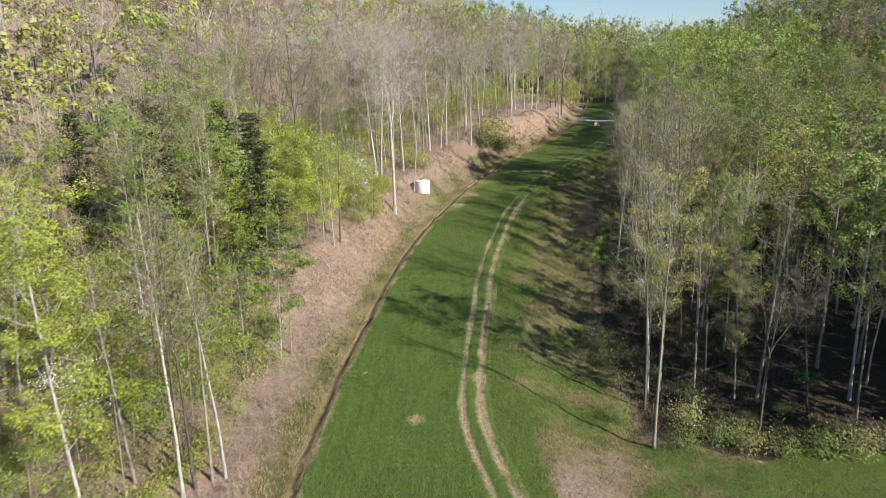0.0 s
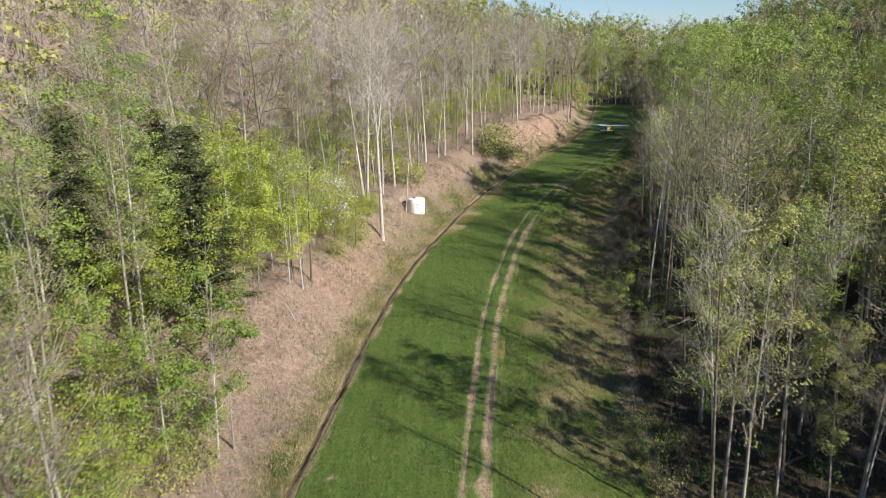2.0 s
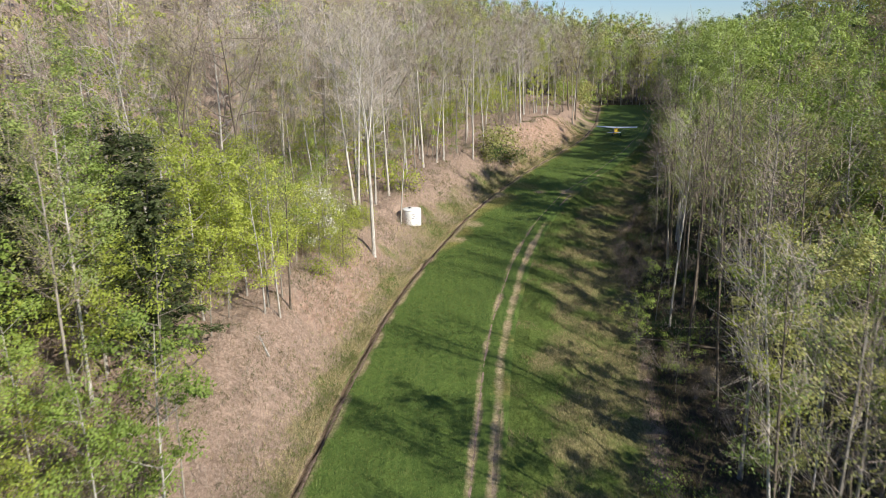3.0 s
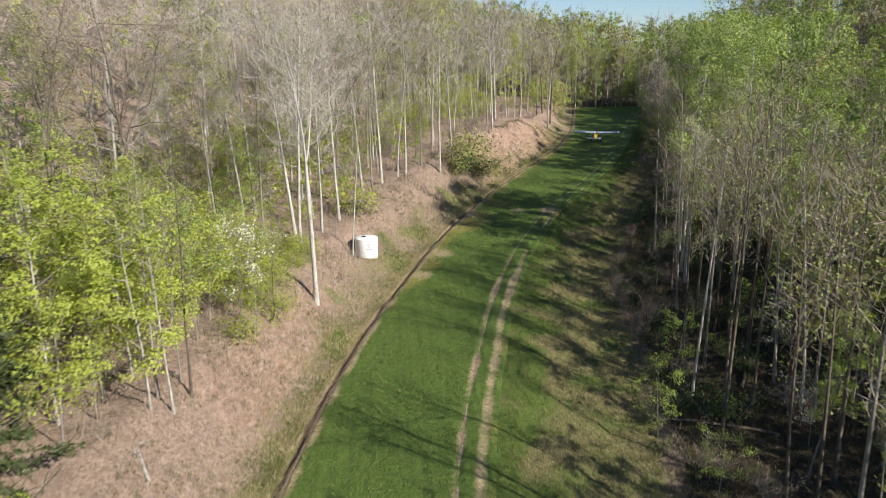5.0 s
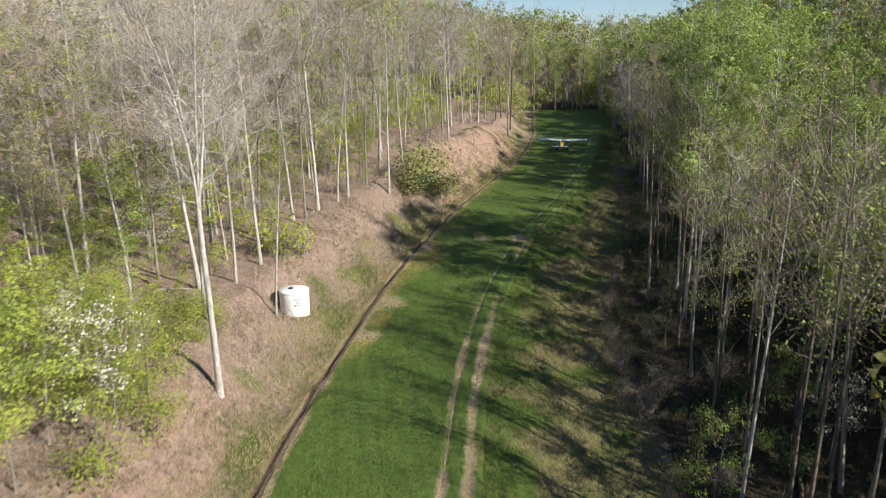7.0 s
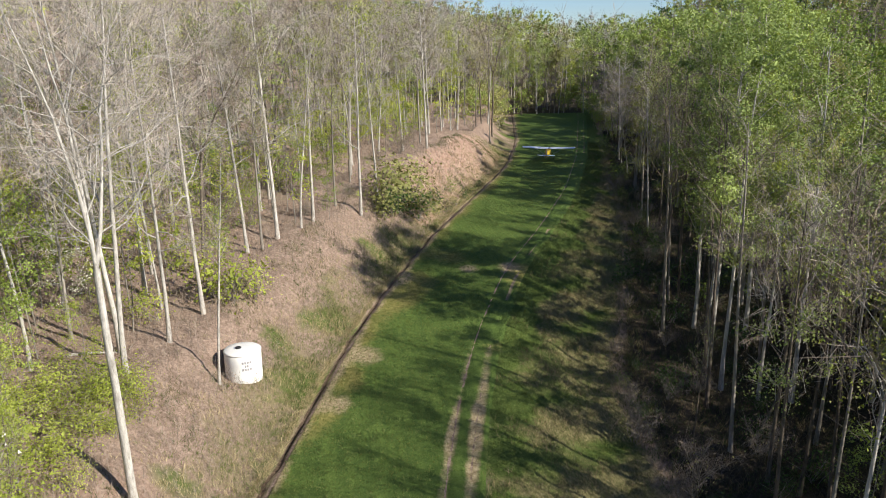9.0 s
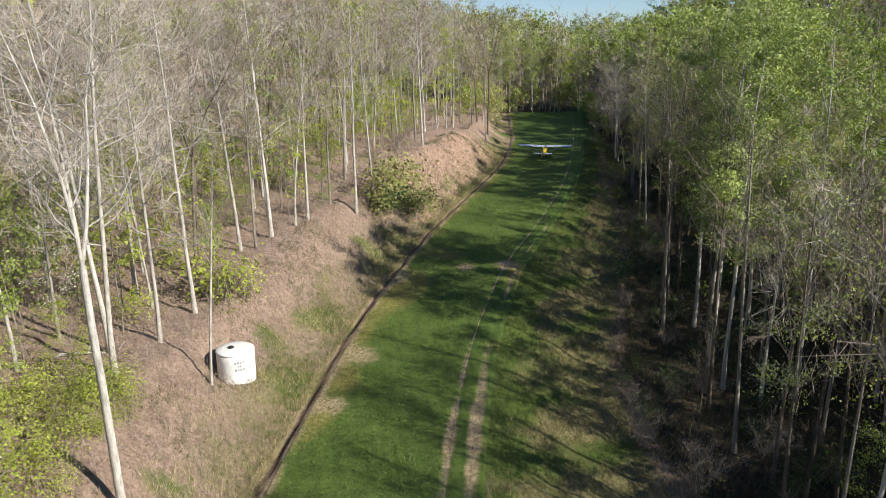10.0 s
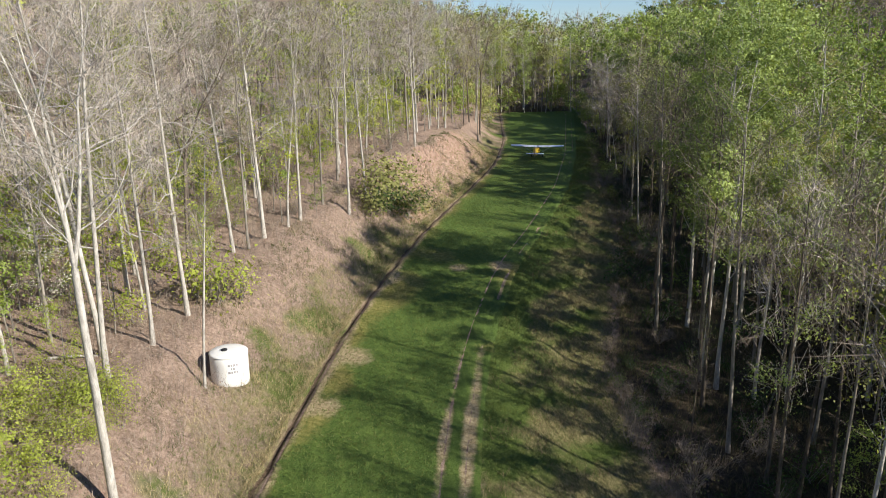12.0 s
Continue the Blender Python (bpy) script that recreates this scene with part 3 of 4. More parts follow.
# trees that stand out along the strip
for kind, x, y, size in (
        (big_bare, -6.6, 101.0, 1.0), (bare[2], -9.1, 110.6, 0.98), (pole[0], -4.3, 112.4, 0.85), (bare[2], -6.2, 119.6, 0.92), (bare[0], -15.1, 119.7, 1.0),
        (budding[0], -14.4, 111.3, 0.9), (bare[2], -10.8, 123.2, 0.95), (bare[0], -4.4, 132.0, 0.9), (budding[1], -3.2, 132.6, 0.9), (bare[0], 5.8, 145.3, 0.9), (budding[0], 8.0, 151.5, 1.0),
        (bare[2], 16.5, 174.4, 0.95), (budding[0], 12.9, 172.4, 0.95), (budding[1], 3.2, 146.0, 0.9), (bare[0], 1.0, 141.0, 0.9),
        (pole[1], -11.8, 82.3, 0.8), (pole[2], -13.2, 80.8, 0.85), (pole[0], -12.2, 80.2, 0.75), (young[0], -12.6, 83.2, 1.15), (young[2], -14.8, 86.0, 1.25), (young[0], -13.0, 88.5, 1.1), (young[2], -16.5, 82.0, 1.3), (young[1], -17.5, 88.0, 1.2),
        (dogwood[0], -11.0, 92.8, 1.0), (pole[1], -9.1, 95.1, 0.45), (young[1], -13.2, 92.6, 1.0), (young[2], -15.4, 95.0, 1.1), (young[0], -11.5, 98.5, 0.8), (young[2], -10.4, 96.2, 0.75), (young[0], -9.9, 92.6, 0.8), (young[2], -12.2, 103.0, 0.7), (young[0], -15.0, 101.0, 0.8), (young[2], -17.0, 98.0, 0.9),
        (bushy[0], -14.1, 59.0, 1.0), (bushy[0], -16.5, 57.2, 0.85), (bushy[1], -13.2, 79.5, 0.95), (bushy[1], -15.6, 83.5, 1.0), (bushy[1], -17.5, 78.0, 1.05), (bushy[0], -14.6, 88.6, 0.85), (bushy[1], -18.5, 90.5, 0.95), (bushy[1], -20.5, 84.0, 1.1), (bushy[1], -22.0, 71.0, 1.0), (bushy[0], -25.5, 76.0, 1.2), (bushy[0], -28.0, 66.5, 1.55), (bushy[1], -24.0, 48.5, 1.0), (bushy[1], -29.0, 52.0, 1.3), (bushy[1], -33.0, 58.0, 1.4), (bushy[0], -21.5, 60.5, 0.9), (shrub[0], 17.5, 48.5, 0.9), (shrub[0], 20.0, 49.5, 1.0), (shrub[3], 22.0, 48.0, 1.0), (shrub[0], 24.5, 47.8, 0.9), (shrub[3], 19.0, 52.0, 1.1), (shrub[0], 27.5, 47.5, 1.2), (shrub[3], 30.0, 48.5, 1.3), (shrub[0], 13.5, 52.5, 0.8), (shrub[3], 14.5, 58.0, 1.0), (shrub[0], 15.0, 62.5, 1.0), (pole[2], -13.4, 60.2, 0.6), (pole[0], -16.4, 40.5, 1.1), (pole[1], -16.0, 41.6, 1.05), (pole[2], -15.2, 42.5, 1.0), (pole[0], -14.4, 42.8, 1.0), (pole[1], -17.4, 43.5, 1.0),
        (budding[0], -34.3, 62.1, 0.95), (budding[1], -36.8, 61.7, 0.9), (evergreen[0], -18.2, 71.0, 0.98), (evergreen[1], -28.5, 73.0, 0.95), (evergreen[0], -24.0, 82.0, 0.9), (evergreen[1], -31.5, 80.0, 0.85), (evergreen[1], -34.5, 70.0, 0.9), (dogwood[0], -23.6, 42.5, 1.0), (dogwood[0], -24.5, 55.0, 0.8),
        (budding[2], 16.2, 54.7, 0.95), (pole[2], 15.3, 48.7, 1.1), (budding[0], 16.8, 56.2, 0.95), (pole[2], 20.4, 55.5, 1.0), (bare[3], 23.9, 50.8, 0.62), (green[2], 18.5, 58.5, 0.85), (budding[2], 26.1, 62.7, 0.85),
        (budding[0], 42.3, 155.7, 0.9), (green[1], 33.7, 123.6, 1.1), (green[1], 30.7, 115.6, 1.08), (bare[3], 27.6, 104.4, 0.75), (green[1], 31.5, 119.0, 1.12), (green[1], 38.0, 125.0, 1.2), (green[1], 35.0, 113.5, 1.12), (green[0], 41.0, 131.0, 1.25), (green[1], 34.0, 126.5, 1.1), (green[0], 45.0, 122.0, 1.2), (budding[0], 32.6, 113.8, 1.0),
        (pole[1], 25.2, 108.9, 0.5), (budding[1], 42.3, 123.1, 1.1), (pole[0], 22.4, 91.3, 1.15), (pole[1], 24.0, 89.6, 1.2), (pole[2], 25.2, 96.1, 1.1), (pole[1], 26.4, 89.9, 1.1), (pole[0], 29.9, 89.5, 1.1), (budding[2], 24.5, 99.1, 0.9), (green[2], 43.6, 160.8, 0.8), (bare[1], 36.2, 130.3, 0.9),
        (green[2], 36.5, 97.5, 0.8), (green[0], 33.5, 101.5, 0.75), (bare[1], 39.5, 107.0, 0.72), (green[2], 33.5, 91.5, 0.78), (bare[2], 41.0, 113.0, 0.8), (budding[2], 38.5, 94.5, 0.7), (dogwood[0], 27.8, 84.5, 0.7), (dogwood[0], 31.5, 97.0, 0.8)):
    put(kind, x, y, size, lean=rng.normal(size=2) * 0.5)


def free(x, y, gap):
    return all((x - a) ** 2 + (y - b) ** 2 > gap * gap for a, b in used)


def wood_here(x, y):
    """Whether trees may stand here: off the strip, off the lawn, clear of the banks."""
    u, edge = x - float(ditch_x(y)), x - float(along(WOOD_X, y))
    if y > 268:
        return True
    if u < 0:
        return u < (-12 if 62 < y < 100 else -8.5 if y < 150 else -11 if y < 205 else -4)
    return edge > 7.5 and (y > 52 or (edge > 45 and y > 30))


# the woods near the strip, tree by tree
for gy in np.arange(36, 232, 4.5):
    for gx in np.arange(-62, 110, 4.5):
        x, y = gx + rng.uniform(-2.1, 2.1), gy + rng.uniform(-2.1, 2.1)
        u, edge = x - float(ditch_x(y)), x - float(along(WOOD_X, y))
        if not wood_here(x, y) or u < -28 or edge > (27 if y < 84 else 17 if y < 140 else 8) or (u > 0 and edge < 13 and 106 < y < 130) or (u > 0 and edge < 17 and 84 < y < 107 and rng.uniform() < 0.45) or not free(x, y, 2.6):
            continue
        pick = rng.uniform()
        if u < 0:
            lush = 0.38 if y < 72 else 0.13
            kind = green[1 + rng.randint(3)] if pick < lush else budding[rng.randint(3)] if pick < lush + 0.38 else pole[rng.randint(3)] if pick < lush + 0.46 else bare[rng.randint(4)]
        else:
            if rng.uniform() < (0.12 if y < 92 and edge > 11 else 0.3):
                continue
            front = edge < 9 and y > 70
            kind = green[rng.randint(3)] if pick < (0.25 if 84 < y < 107 else 0.5 if front else 0.65) else budding[rng.randint(3)] if pick < (0.65 if front else 0.76) else pole[rng.randint(3)] if pick < (0.78 if front else 0.80) else pole[rng.randint(3)] if y < 95 else bare[(1, 3, 3)[rng.randint(3)]]
        put(kind, x, y, rng.uniform(0.78, 1.08) if u < 0 else rng.uniform(0.5, 0.72) if edge < 12 else rng.uniform(0.75, 0.98))

# a front row of tall thin trees along the wood's edge
for y in np.arange(57, 182, 3.1):
    yy = y + rng.uniform(-1.9, 1.9)
    x = float(along(WOOD_X, yy)) + rng.uniform(2.8, 11.5)
    if free(x, yy, 1.3):
        put(pole[1 + rng.randint(2)], x, yy, rng.uniform(1.1, 1.42))

# a close row shading the strip's far end
for y in np.arange(176, 268, 3.2):
    x = float(along(WOOD_X, y)) + rng.uniform(1.2, 6.0)
    if free(x, y, 1.8):
        pick = rng.uniform()
        put(bare[rng.randint(4)] if pick < 0.45 else green[rng.randint(3)] if pick < 0.7 else budding[rng.randint(3)], x, y, rng.uniform(0.55, 0.85))
# the trees that close the far end
for k in range(26):
    x, y = float(ditch_x(268)) + rng.uniform(-10, 26), rng.uniform(266, 278)
    if free(x, y, 1.8):
        put(green[rng.randint(4)] if k % 3 else budding[rng.randint(3)], x, y, rng.uniform(0.7, 1.0))

# understorey: young trees and shrubs
for k in range(2600):
    x, y = rng.uniform(-50, 85), rng.uniform(36, 225)
    u, edge = x - float(ditch_x(y)), x - float(along(WOOD_X, y))
    if u < 0 and -38 < u < -7.5 and wood_here(x, y) and free(x, y, 1.7) and rng.uniform() < 0.42:
        pick = rng.uniform()
        put(young[rng.randint(3)] if pick < 0.55 else shrub[rng.randint(2)] if pick < 0.8 else brush[rng.randint(2)] if pick < 0.985 else dogwood[0], x, y, rng.uniform(0.45, 1.0))
    elif u > 0 and -1.2 < edge < (22 if y < 84 else 13) and y > 49 and free(x, y, 1.35):
        pick = rng.uniform()
        put(shrub[(0, 2, 2)[rng.randint(3)]] if pick < 0.72 else brush[rng.randint(2)] if pick < 0.96 else young[1], x, y, rng.uniform(0.5, 1.1))
# the shrubs on the bank by the cut; deep green ones double as its shadow
for x, y, size, k in ((9.6, 152.5, 2.5, 3), (11.6, 154.5, 2.3, 3), (8.4, 150.6, 2.2, 3), (12.8, 153.4, 1.8, 3), (10.8, 157.0, 1.7, 3), (13.6, 156.0, 1.3, 3), (8.2, 148.5, 1.4, 3), (17.0, 159.5, 0.8, 2), (18.6, 162.5, 0.7, 3), (20.6, 166.5, 0.75, 2), (22.2, 170.0, 0.6, 3), (15.6, 157.6, 0.9, 3), (24.0, 174.0, 0.6, 2), (10.6, 151.2, 1.5, 2), (12.2, 153.0, 1.5, 2), (13.6, 155.2, 1.2, 2), (9.0, 149.6, 1.3, 2), (16.0, 160.5, 1.0, 2), (18.5, 166.0, 0.9, 0), (9.0, 150.0, 1.3, 2), (-9.0, 118.0, 1.1, 1), (-4.4, 121.5, 1.5, 1), (-6.0, 122.6, 1.5, 1), (-3.0, 122.6, 1.2, 1), (-11.5, 99.0, 1.3, 1), (-13.2, 97.2, 1.5, 1), (-12.6, 101.2, 1.2, 1), (-15.2, 99.6, 1.6, 1), (-10.4, 96.4, 1.0, 1), (-14.4, 103.5, 1.3, 1), (-16.8, 105.0, 1.5, 1), (-9.8, 102.6, 0.9, 1), (-17.5, 101.5, 1.4, 1), (-12.8, 106.5, 1.0, 1), (-9.4, 94.6, 1.1, 1), (-8.6, 97.0, 0.8, 1), (-10.6, 91.0, 1.2, 1)):
    put(shrub[k], x, y, size)


# ---- distant woods ----
def far_tree(kind):
    if kind == "bare":
        return grow(22, 0.17, 0.45, 3.6, 8, 2, 230, 100, 0.18, sides=(3, 3, 3), steep=1.0, twig_len=2.2, twig_w=0.03)
    if kind == "green":
        return grow(22, 0.17, 0.35, 3.3, 8, 2, 30, 520, 0.30, sides=(3, 3, 3), steep=0.7, leaf_puff=0.9, twig_w=0.03)
    if kind == "dense":
        return grow(25, 0.17, 0.16, 3.6, 12, 2, 20, 1200, 0.27, sides=(3, 3, 3), steep=0.6, leaf_puff=0.9, twig_w=0.03)
    if kind == "hill":
        return grow(20, 0.17, 0.30, 4.2, 10, 1, 30, 300, 0.42, sides=(3, 3, 3), steep=0.7, leaf_puff=1.1, twig_w=0.04, clump=0.8)
    if kind == "low":
        return grow(6, 0.06, 0.08, 2.2, 6, 1, 50, 300, 0.22, sides=(3, 3, 3), steep=0.5, leaf_puff=0.7, twig_w=0.03)
    return grow(21, 0.14, 0.42, 3.0, 8, 2, 150, 260, 0.24, sides=(3, 3, 3), steep=0.9, leaf_puff=0.9, twig_w=0.03)


FAR_MATS = [BARK_GREY, BARK_GREY, TWIG_GREY, TWIG_BROWN, LIME, FRESH, OLIVE, RUSSET, DEEP, SOFT]
far_kinds = []
for kind, twig, leafage in (("bare", 2, 7), ("bare", 3, 6), ("bare", 3, 7), ("bud", 3, 4), ("bud", 3, 6), ("green", 3, 4), ("green", 3, 5), ("green", 3, 6), ("green", 3, 8), ("low", 3, 5), ("low", 3, 6), ("dense", 3, 9), ("dense", 3, 5), ("hill", 3, 5), ("hill", 3, 6), ("hill", 3, 7), ("hill", 3, 9)):
    wood, crown = far_tree(kind)
    nv = len(wood.v)
    faces = [tuple(i + nv for i in f) for f in crown.f]
    far_kinds.append((np.array(wood.v + crown.v), wood.f + faces, [rng.randint(2)] * len(wood.f) + [twig if s == 0 else leafage for s in crown.s]))


def far_wood(name, label, places, shares, low=0.7, high=1.25):
    verts, faces, slots, n = [], [], [], 0
    shares = shares + [0] * (len(far_kinds) - len(shares))
    for x, y in places:
        v, f, s = far_kinds[rng.choice(len(far_kinds), p=shares)]
        a, size = rng.uniform(0, 6.28), rng.uniform(low, high)
        c, q = math.cos(a) * size, math.sin(a) * size
        p = np.stack([v[:, 0] * c - v[:, 1] * q + x, v[:, 0] * q + v[:, 1] * c + y, v[:, 2] * size + float(land(x, y))], -1)
        verts.append(p)
        faces += [tuple(i + n for i in t) for t in f]
        slots += s
        n += len(v)
    ob = new(name, mesh_of(name, np.concatenate(verts).tolist(), faces, FAR_MATS, slots, False))
    return tagged(ob, label, "woodland", kind="stuff")


left_places, right_places, end_places, end_low, dense_places, low_wood, sun_screen = [], [], [], [], [], [], []
for gy in np.arange(20, 540, 6.4):
    for gx in np.arange(-190, 330, 6.4):
        grid = 1.0 if gy < 286 and -75 < gx < 120 else 0.4 if gy < 300 else 0.1
        x, y = gx + rng.uniform(-2.8, 2.8), gy + rng.uniform(-2.8, 2.8)
        if rng.uniform() > grid or not wood_here(x, y) or abs(x - 0.2 * y) > 60 + 0.62 * y:
            continue
        u, edge = x - float(ditch_x(y)), x - float(along(WOOD_X, y))
        if y > 268:
            if -70 < u < 150:
                end_places.append((x, y))
        elif u < 0 and (u < -28 or y > 232):
            if u > -70 or rng.uniform() < 0.45:
                left_places.append((x, y))
        elif u > 0 and (edge > (27 if y < 84 else 17 if y < 140 else 8) or y > 232):
            if edge < 52 and y < 262:
                dense_places.append((x, y))
            elif rng.uniform() < 0.55:
                right_places.append((x, y))
# deeper wood that keeps the sun off the floor behind the edge
for k in range(90):
    y = rng.uniform(48, 205)
    x = float(along(WOOD_X, y)) + rng.uniform(11, 46)
    if free(x, y, 2.4):
        dense_places.append((x, y))
# thick wood added behind the edge, mostly out of view, to shade the floor
shade_wood, shade_edge = [], []
for k in range(600):
    y = rng.uniform(40, 112)
    x = rng.uniform(38, 88)
    if x > 0.60 * y + 6 and all((x - a) ** 2 + (y - b) ** 2 > 11 for a, b in shade_wood):
        shade_wood.append((x, y))
for k in range(420):
    y = rng.uniform(84, 262)
    x = float(along(WOOD_X, y)) + (rng.uniform(20, 42) if y < 150 else rng.uniform(7, 30))
    if len(shade_edge) < 140 and free(x, y, 2.2) and all((x - a) ** 2 + (y - b) ** 2 > 16 for a, b in shade_edge):
        shade_edge.append((x, y))
# more trees on the sun side, added to darken the strip's far end
for k in range(120):
    x, y = rng.uniform(78, 114), rng.uniform(216, 262)
    if len(shade_edge) < 175 and free(x, y, 2.2) and all((x - a) ** 2 + (y - b) ** 2 > 14 for a, b in shade_edge):
        shade_edge.append((x, y))
# the hill across the valley
hill_places = []
for k in range(1500):
    y = rng.uniform(120, 440)
    x = float(track_x(y)) + rng.uniform(52, 190)
    if x < 0.85 * y + 40 and free(x, y, 6.8):
        used.append((x, y))
        hill_places.append((x, y))
# the wooded rise that closes the valley
end_hill = []
for k in range(900):
    y = rng.uniform(276, 460)
    x = rng.uniform(-30, 260)
    if x < 0.62 * y and free(x, y, 5.2) and len(end_hill) < 270:
        used.append((x, y))
        end_hill.append((x, y))
for k in range(110):
    y = rng.uniform(226, 280)
    a, b = float(ditch_x(y)), float(along(WOOD_X, y))
    low_place = (a - rng.uniform(3, 12), y) if k % 3 == 0 else (b + rng.uniform(-2, 9), y) if y < 265 else (rng.uniform(a, b), rng.uniform(267, 284))
    end_low.append(low_place)
far_wood("hillside_woods", "grey-brown bare spring woodland covering the hillside", left_places, [0.20, 0.18, 0.15, 0.14, 0.13, 0.07, 0.05, 0.05, 0.0, 0.02, 0.01, 0, 0])
far_wood("hillside_woods", "mixed green and russet spring woodland covering the hillside", right_places, [0.05, 0.07, 0.10, 0.09, 0.12, 0.10, 0.2, 0.11, 0.08, 0.04, 0.04, 0, 0])
far_wood("distant_woods", "distant green spring woodland closing the valley", end_places, [0.04, 0.06, 0.05, 0.11, 0.12, 0.18, 0.2, 0.1, 0.04, 0.05, 0.05, 0, 0])
for x, y in dense_places:
    if y < 175 and rng.uniform() < 0.75:
        pick = rng.uniform()
        proto = green[rng.randint(3)] if pick < 0.75 else budding[1 + rng.randint(2)] if pick < 0.92 else bare[(1, 3)[rng.randint(2)]]
        put(sparse[proto.name][0], x, y, rng.uniform(0.74, 0.97))
dense_places = [p for p in dense_places if p[1] >= 175]
far_wood("close_woods", "dense soft-green and bare woodland behind the strip's edge", dense_places, [0.06, 0.06, 0.05, 0.05, 0.05, 0, 0.08, 0.05, 0, 0, 0.04, 0.34, 0.22], 0.65, 1.02)
far_wood("close_woods", "thick spring-green woodland added outside the view for shade", shade_wood, [0] * 13 + [0.4, 0.3, 0.1, 0.2], 0.95, 1.15)
far_wood("close_woods", "dense soft-green woodland added for shade behind the tall edge trees", [p for p in shade_edge if p[1] < 150], [0, 0.08, 0.08, 0, 0, 0, 0, 0, 0, 0, 0, 0.5, 0.34], 0.76, 0.92)
far_wood("close_woods", "tall dense woodland added to shade the far end of the airstrip", [p for p in shade_edge if p[1] >= 150], [0, 0.08, 0.08, 0, 0, 0, 0, 0, 0, 0, 0, 0.5, 0.34], 0.95, 1.15)
far_wood("distant_woods", "layered green spring woodland rising beyond the airstrip", end_hill, [0, 0.03, 0.05, 0, 0.04, 0, 0, 0, 0, 0, 0, 0, 0, 0.34, 0.18, 0.06, 0.3], 0.75, 1.1)
far_wood("hillside_woods", "green and russet spring woodland on the hill across the valley", hill_places, [0, 0.04, 0.08, 0, 0, 0, 0, 0, 0, 0, 0, 0, 0, 0.25, 0.25, 0.18, 0.2], 0.75, 1.15)
# leafy undergrowth added inside the wood to stop the low sun
for k in range(90):
    y = rng.uniform(90, 262)
    low_wood.append((float(along(WOOD_X, y)) + rng.uniform(14, 44), y))
# hidden trees added behind the far edge to keep sunlight out
for k in range(36):
    y = rng.uniform(150, 262)
    sun_screen.append((float(along(WOOD_X, y)) + rng.uniform(9, 40), y))
far_wood("undergrowth", "leafy undergrowth added inside the wood to block low sun", low_wood, [0, 0, 0, 0, 0, 0, 0, 0, 0, 0.5, 0.5, 0, 0], 1.3, 2.1)
far_wood("close_woods", "dense green woodland hidden behind the strip's far edge to screen the sun", sun_screen, [0, 0, 0, 0, 0, 0, 0.3, 0, 0, 0, 0, 0.7, 0], 0.8, 1.1)
far_wood("thicket", "low dark thicket along the far end of the strip", end_low, [0, 0, 0, 0, 0, 0, 0, 0, 0, 0.5, 0.5, 0, 0])

# ---- water tank ----
def lathe(profile, n=48):
    bm = bmesh.new()
    rings = []
    for r, z in profile:
        rings.append([bm.verts.new((r * math.cos(6.28318 * k / n), r * math.sin(6.28318 * k / n), z)) for k in range(n)] if r > 1e-4 else [bm.verts.new((0, 0, z))])
    for a, b in zip(rings, rings[1:]):
        for k in range(n):
            k2 = (k + 1) % n
            if len(a) == 1:
                bm.faces.new((a[0], b[k], b[k2]))
            elif len(b) == 1:
                bm.faces.new((a[k], a[k2], b[0]))
            else:
                bm.faces.new((a[k], a[k2], b[k2], b[k]))
    for f in bm.faces:
        f.smooth = True
    bmesh.ops.recalc_face_normals(bm, faces=bm.faces)
    return bm


def box(x, y, z, sx, sy, sz, bevel=0.0):
    bm = bmesh.new()
    bmesh.ops.create_cube(bm, size=1)
    bmesh.ops.scale(bm, vec=(sx, sy, sz), verts=bm.verts)
    bmesh.ops.translate(bm, vec=(x, y, z), verts=bm.verts)
    if bevel:
        bmesh.ops.bevel(bm, geom=bm.edges[:], offset=bevel, segments=2, affect="EDGES")
    return bm


TANK_WHITE = paint("tank_white_plastic", (0.80, 0.79, 0.76), 0.45, 0.05, 2.0)
BLACK = paint("black_rubber", (0.02, 0.02, 0.022), 0.6)
LETTER = paint("lettering_grey", (0.30, 0.29, 0.30), 0.7)
TANK = (-3.05, 114.4)
tank = tagged(new("water_tank"), "white cylindrical plastic water tank with grey lettering on the bank", "water tank")
tank.matrix_basis = Matrix.Translation(foot(*TANK, 0.0))
part("tank_body", lathe(((0, -0.35), (1.10, -0.35), (1.15, -0.3), (1.16, 0.3), (1.155, 0.8), (1.16, 1.3), (1.16, 1.80), (1.135, 1.84), (0, 1.84))), TANK_WHITE, tank)
part("tank_lid", lathe(((0, 1.845), (1.14, 1.845), (1.18, 1.86), (1.18, 1.91), (1.10, 1.97), (0.7, 2.03), (0.3, 2.06), (0, 2.07))), TANK_WHITE, tank)
part("filler_cap", lathe(((0, 2.0), (0.19, 2.0), (0.19, 2.12), (0.16, 2.14), (0, 2.14)), 20), BLACK, tank, "black round filler cap").location = (-0.22, -0.12, 0.0)
for z, widths in ((1.42, (0.12, 0.10, 0.12, 0.11)), (1.19, (0.07, 0.12)), (0.96, (0.13, 0.09, 0.12, 0.11))):
    a = -math.pi / 2 + 0.30 - sum(widths) * 0.62
    for wd in widths:
        b = box(0, 0, 0, 0.012, wd, 0.15, 0.003)
        a += wd * 0.62
        bar = part("lettering_bar", b, LETTER, tank)
        bar.matrix_basis = Matrix.Rotation(a, 4, "Z") @ Matrix.Translation((1.16, 0, z))
        a += wd * 0.62

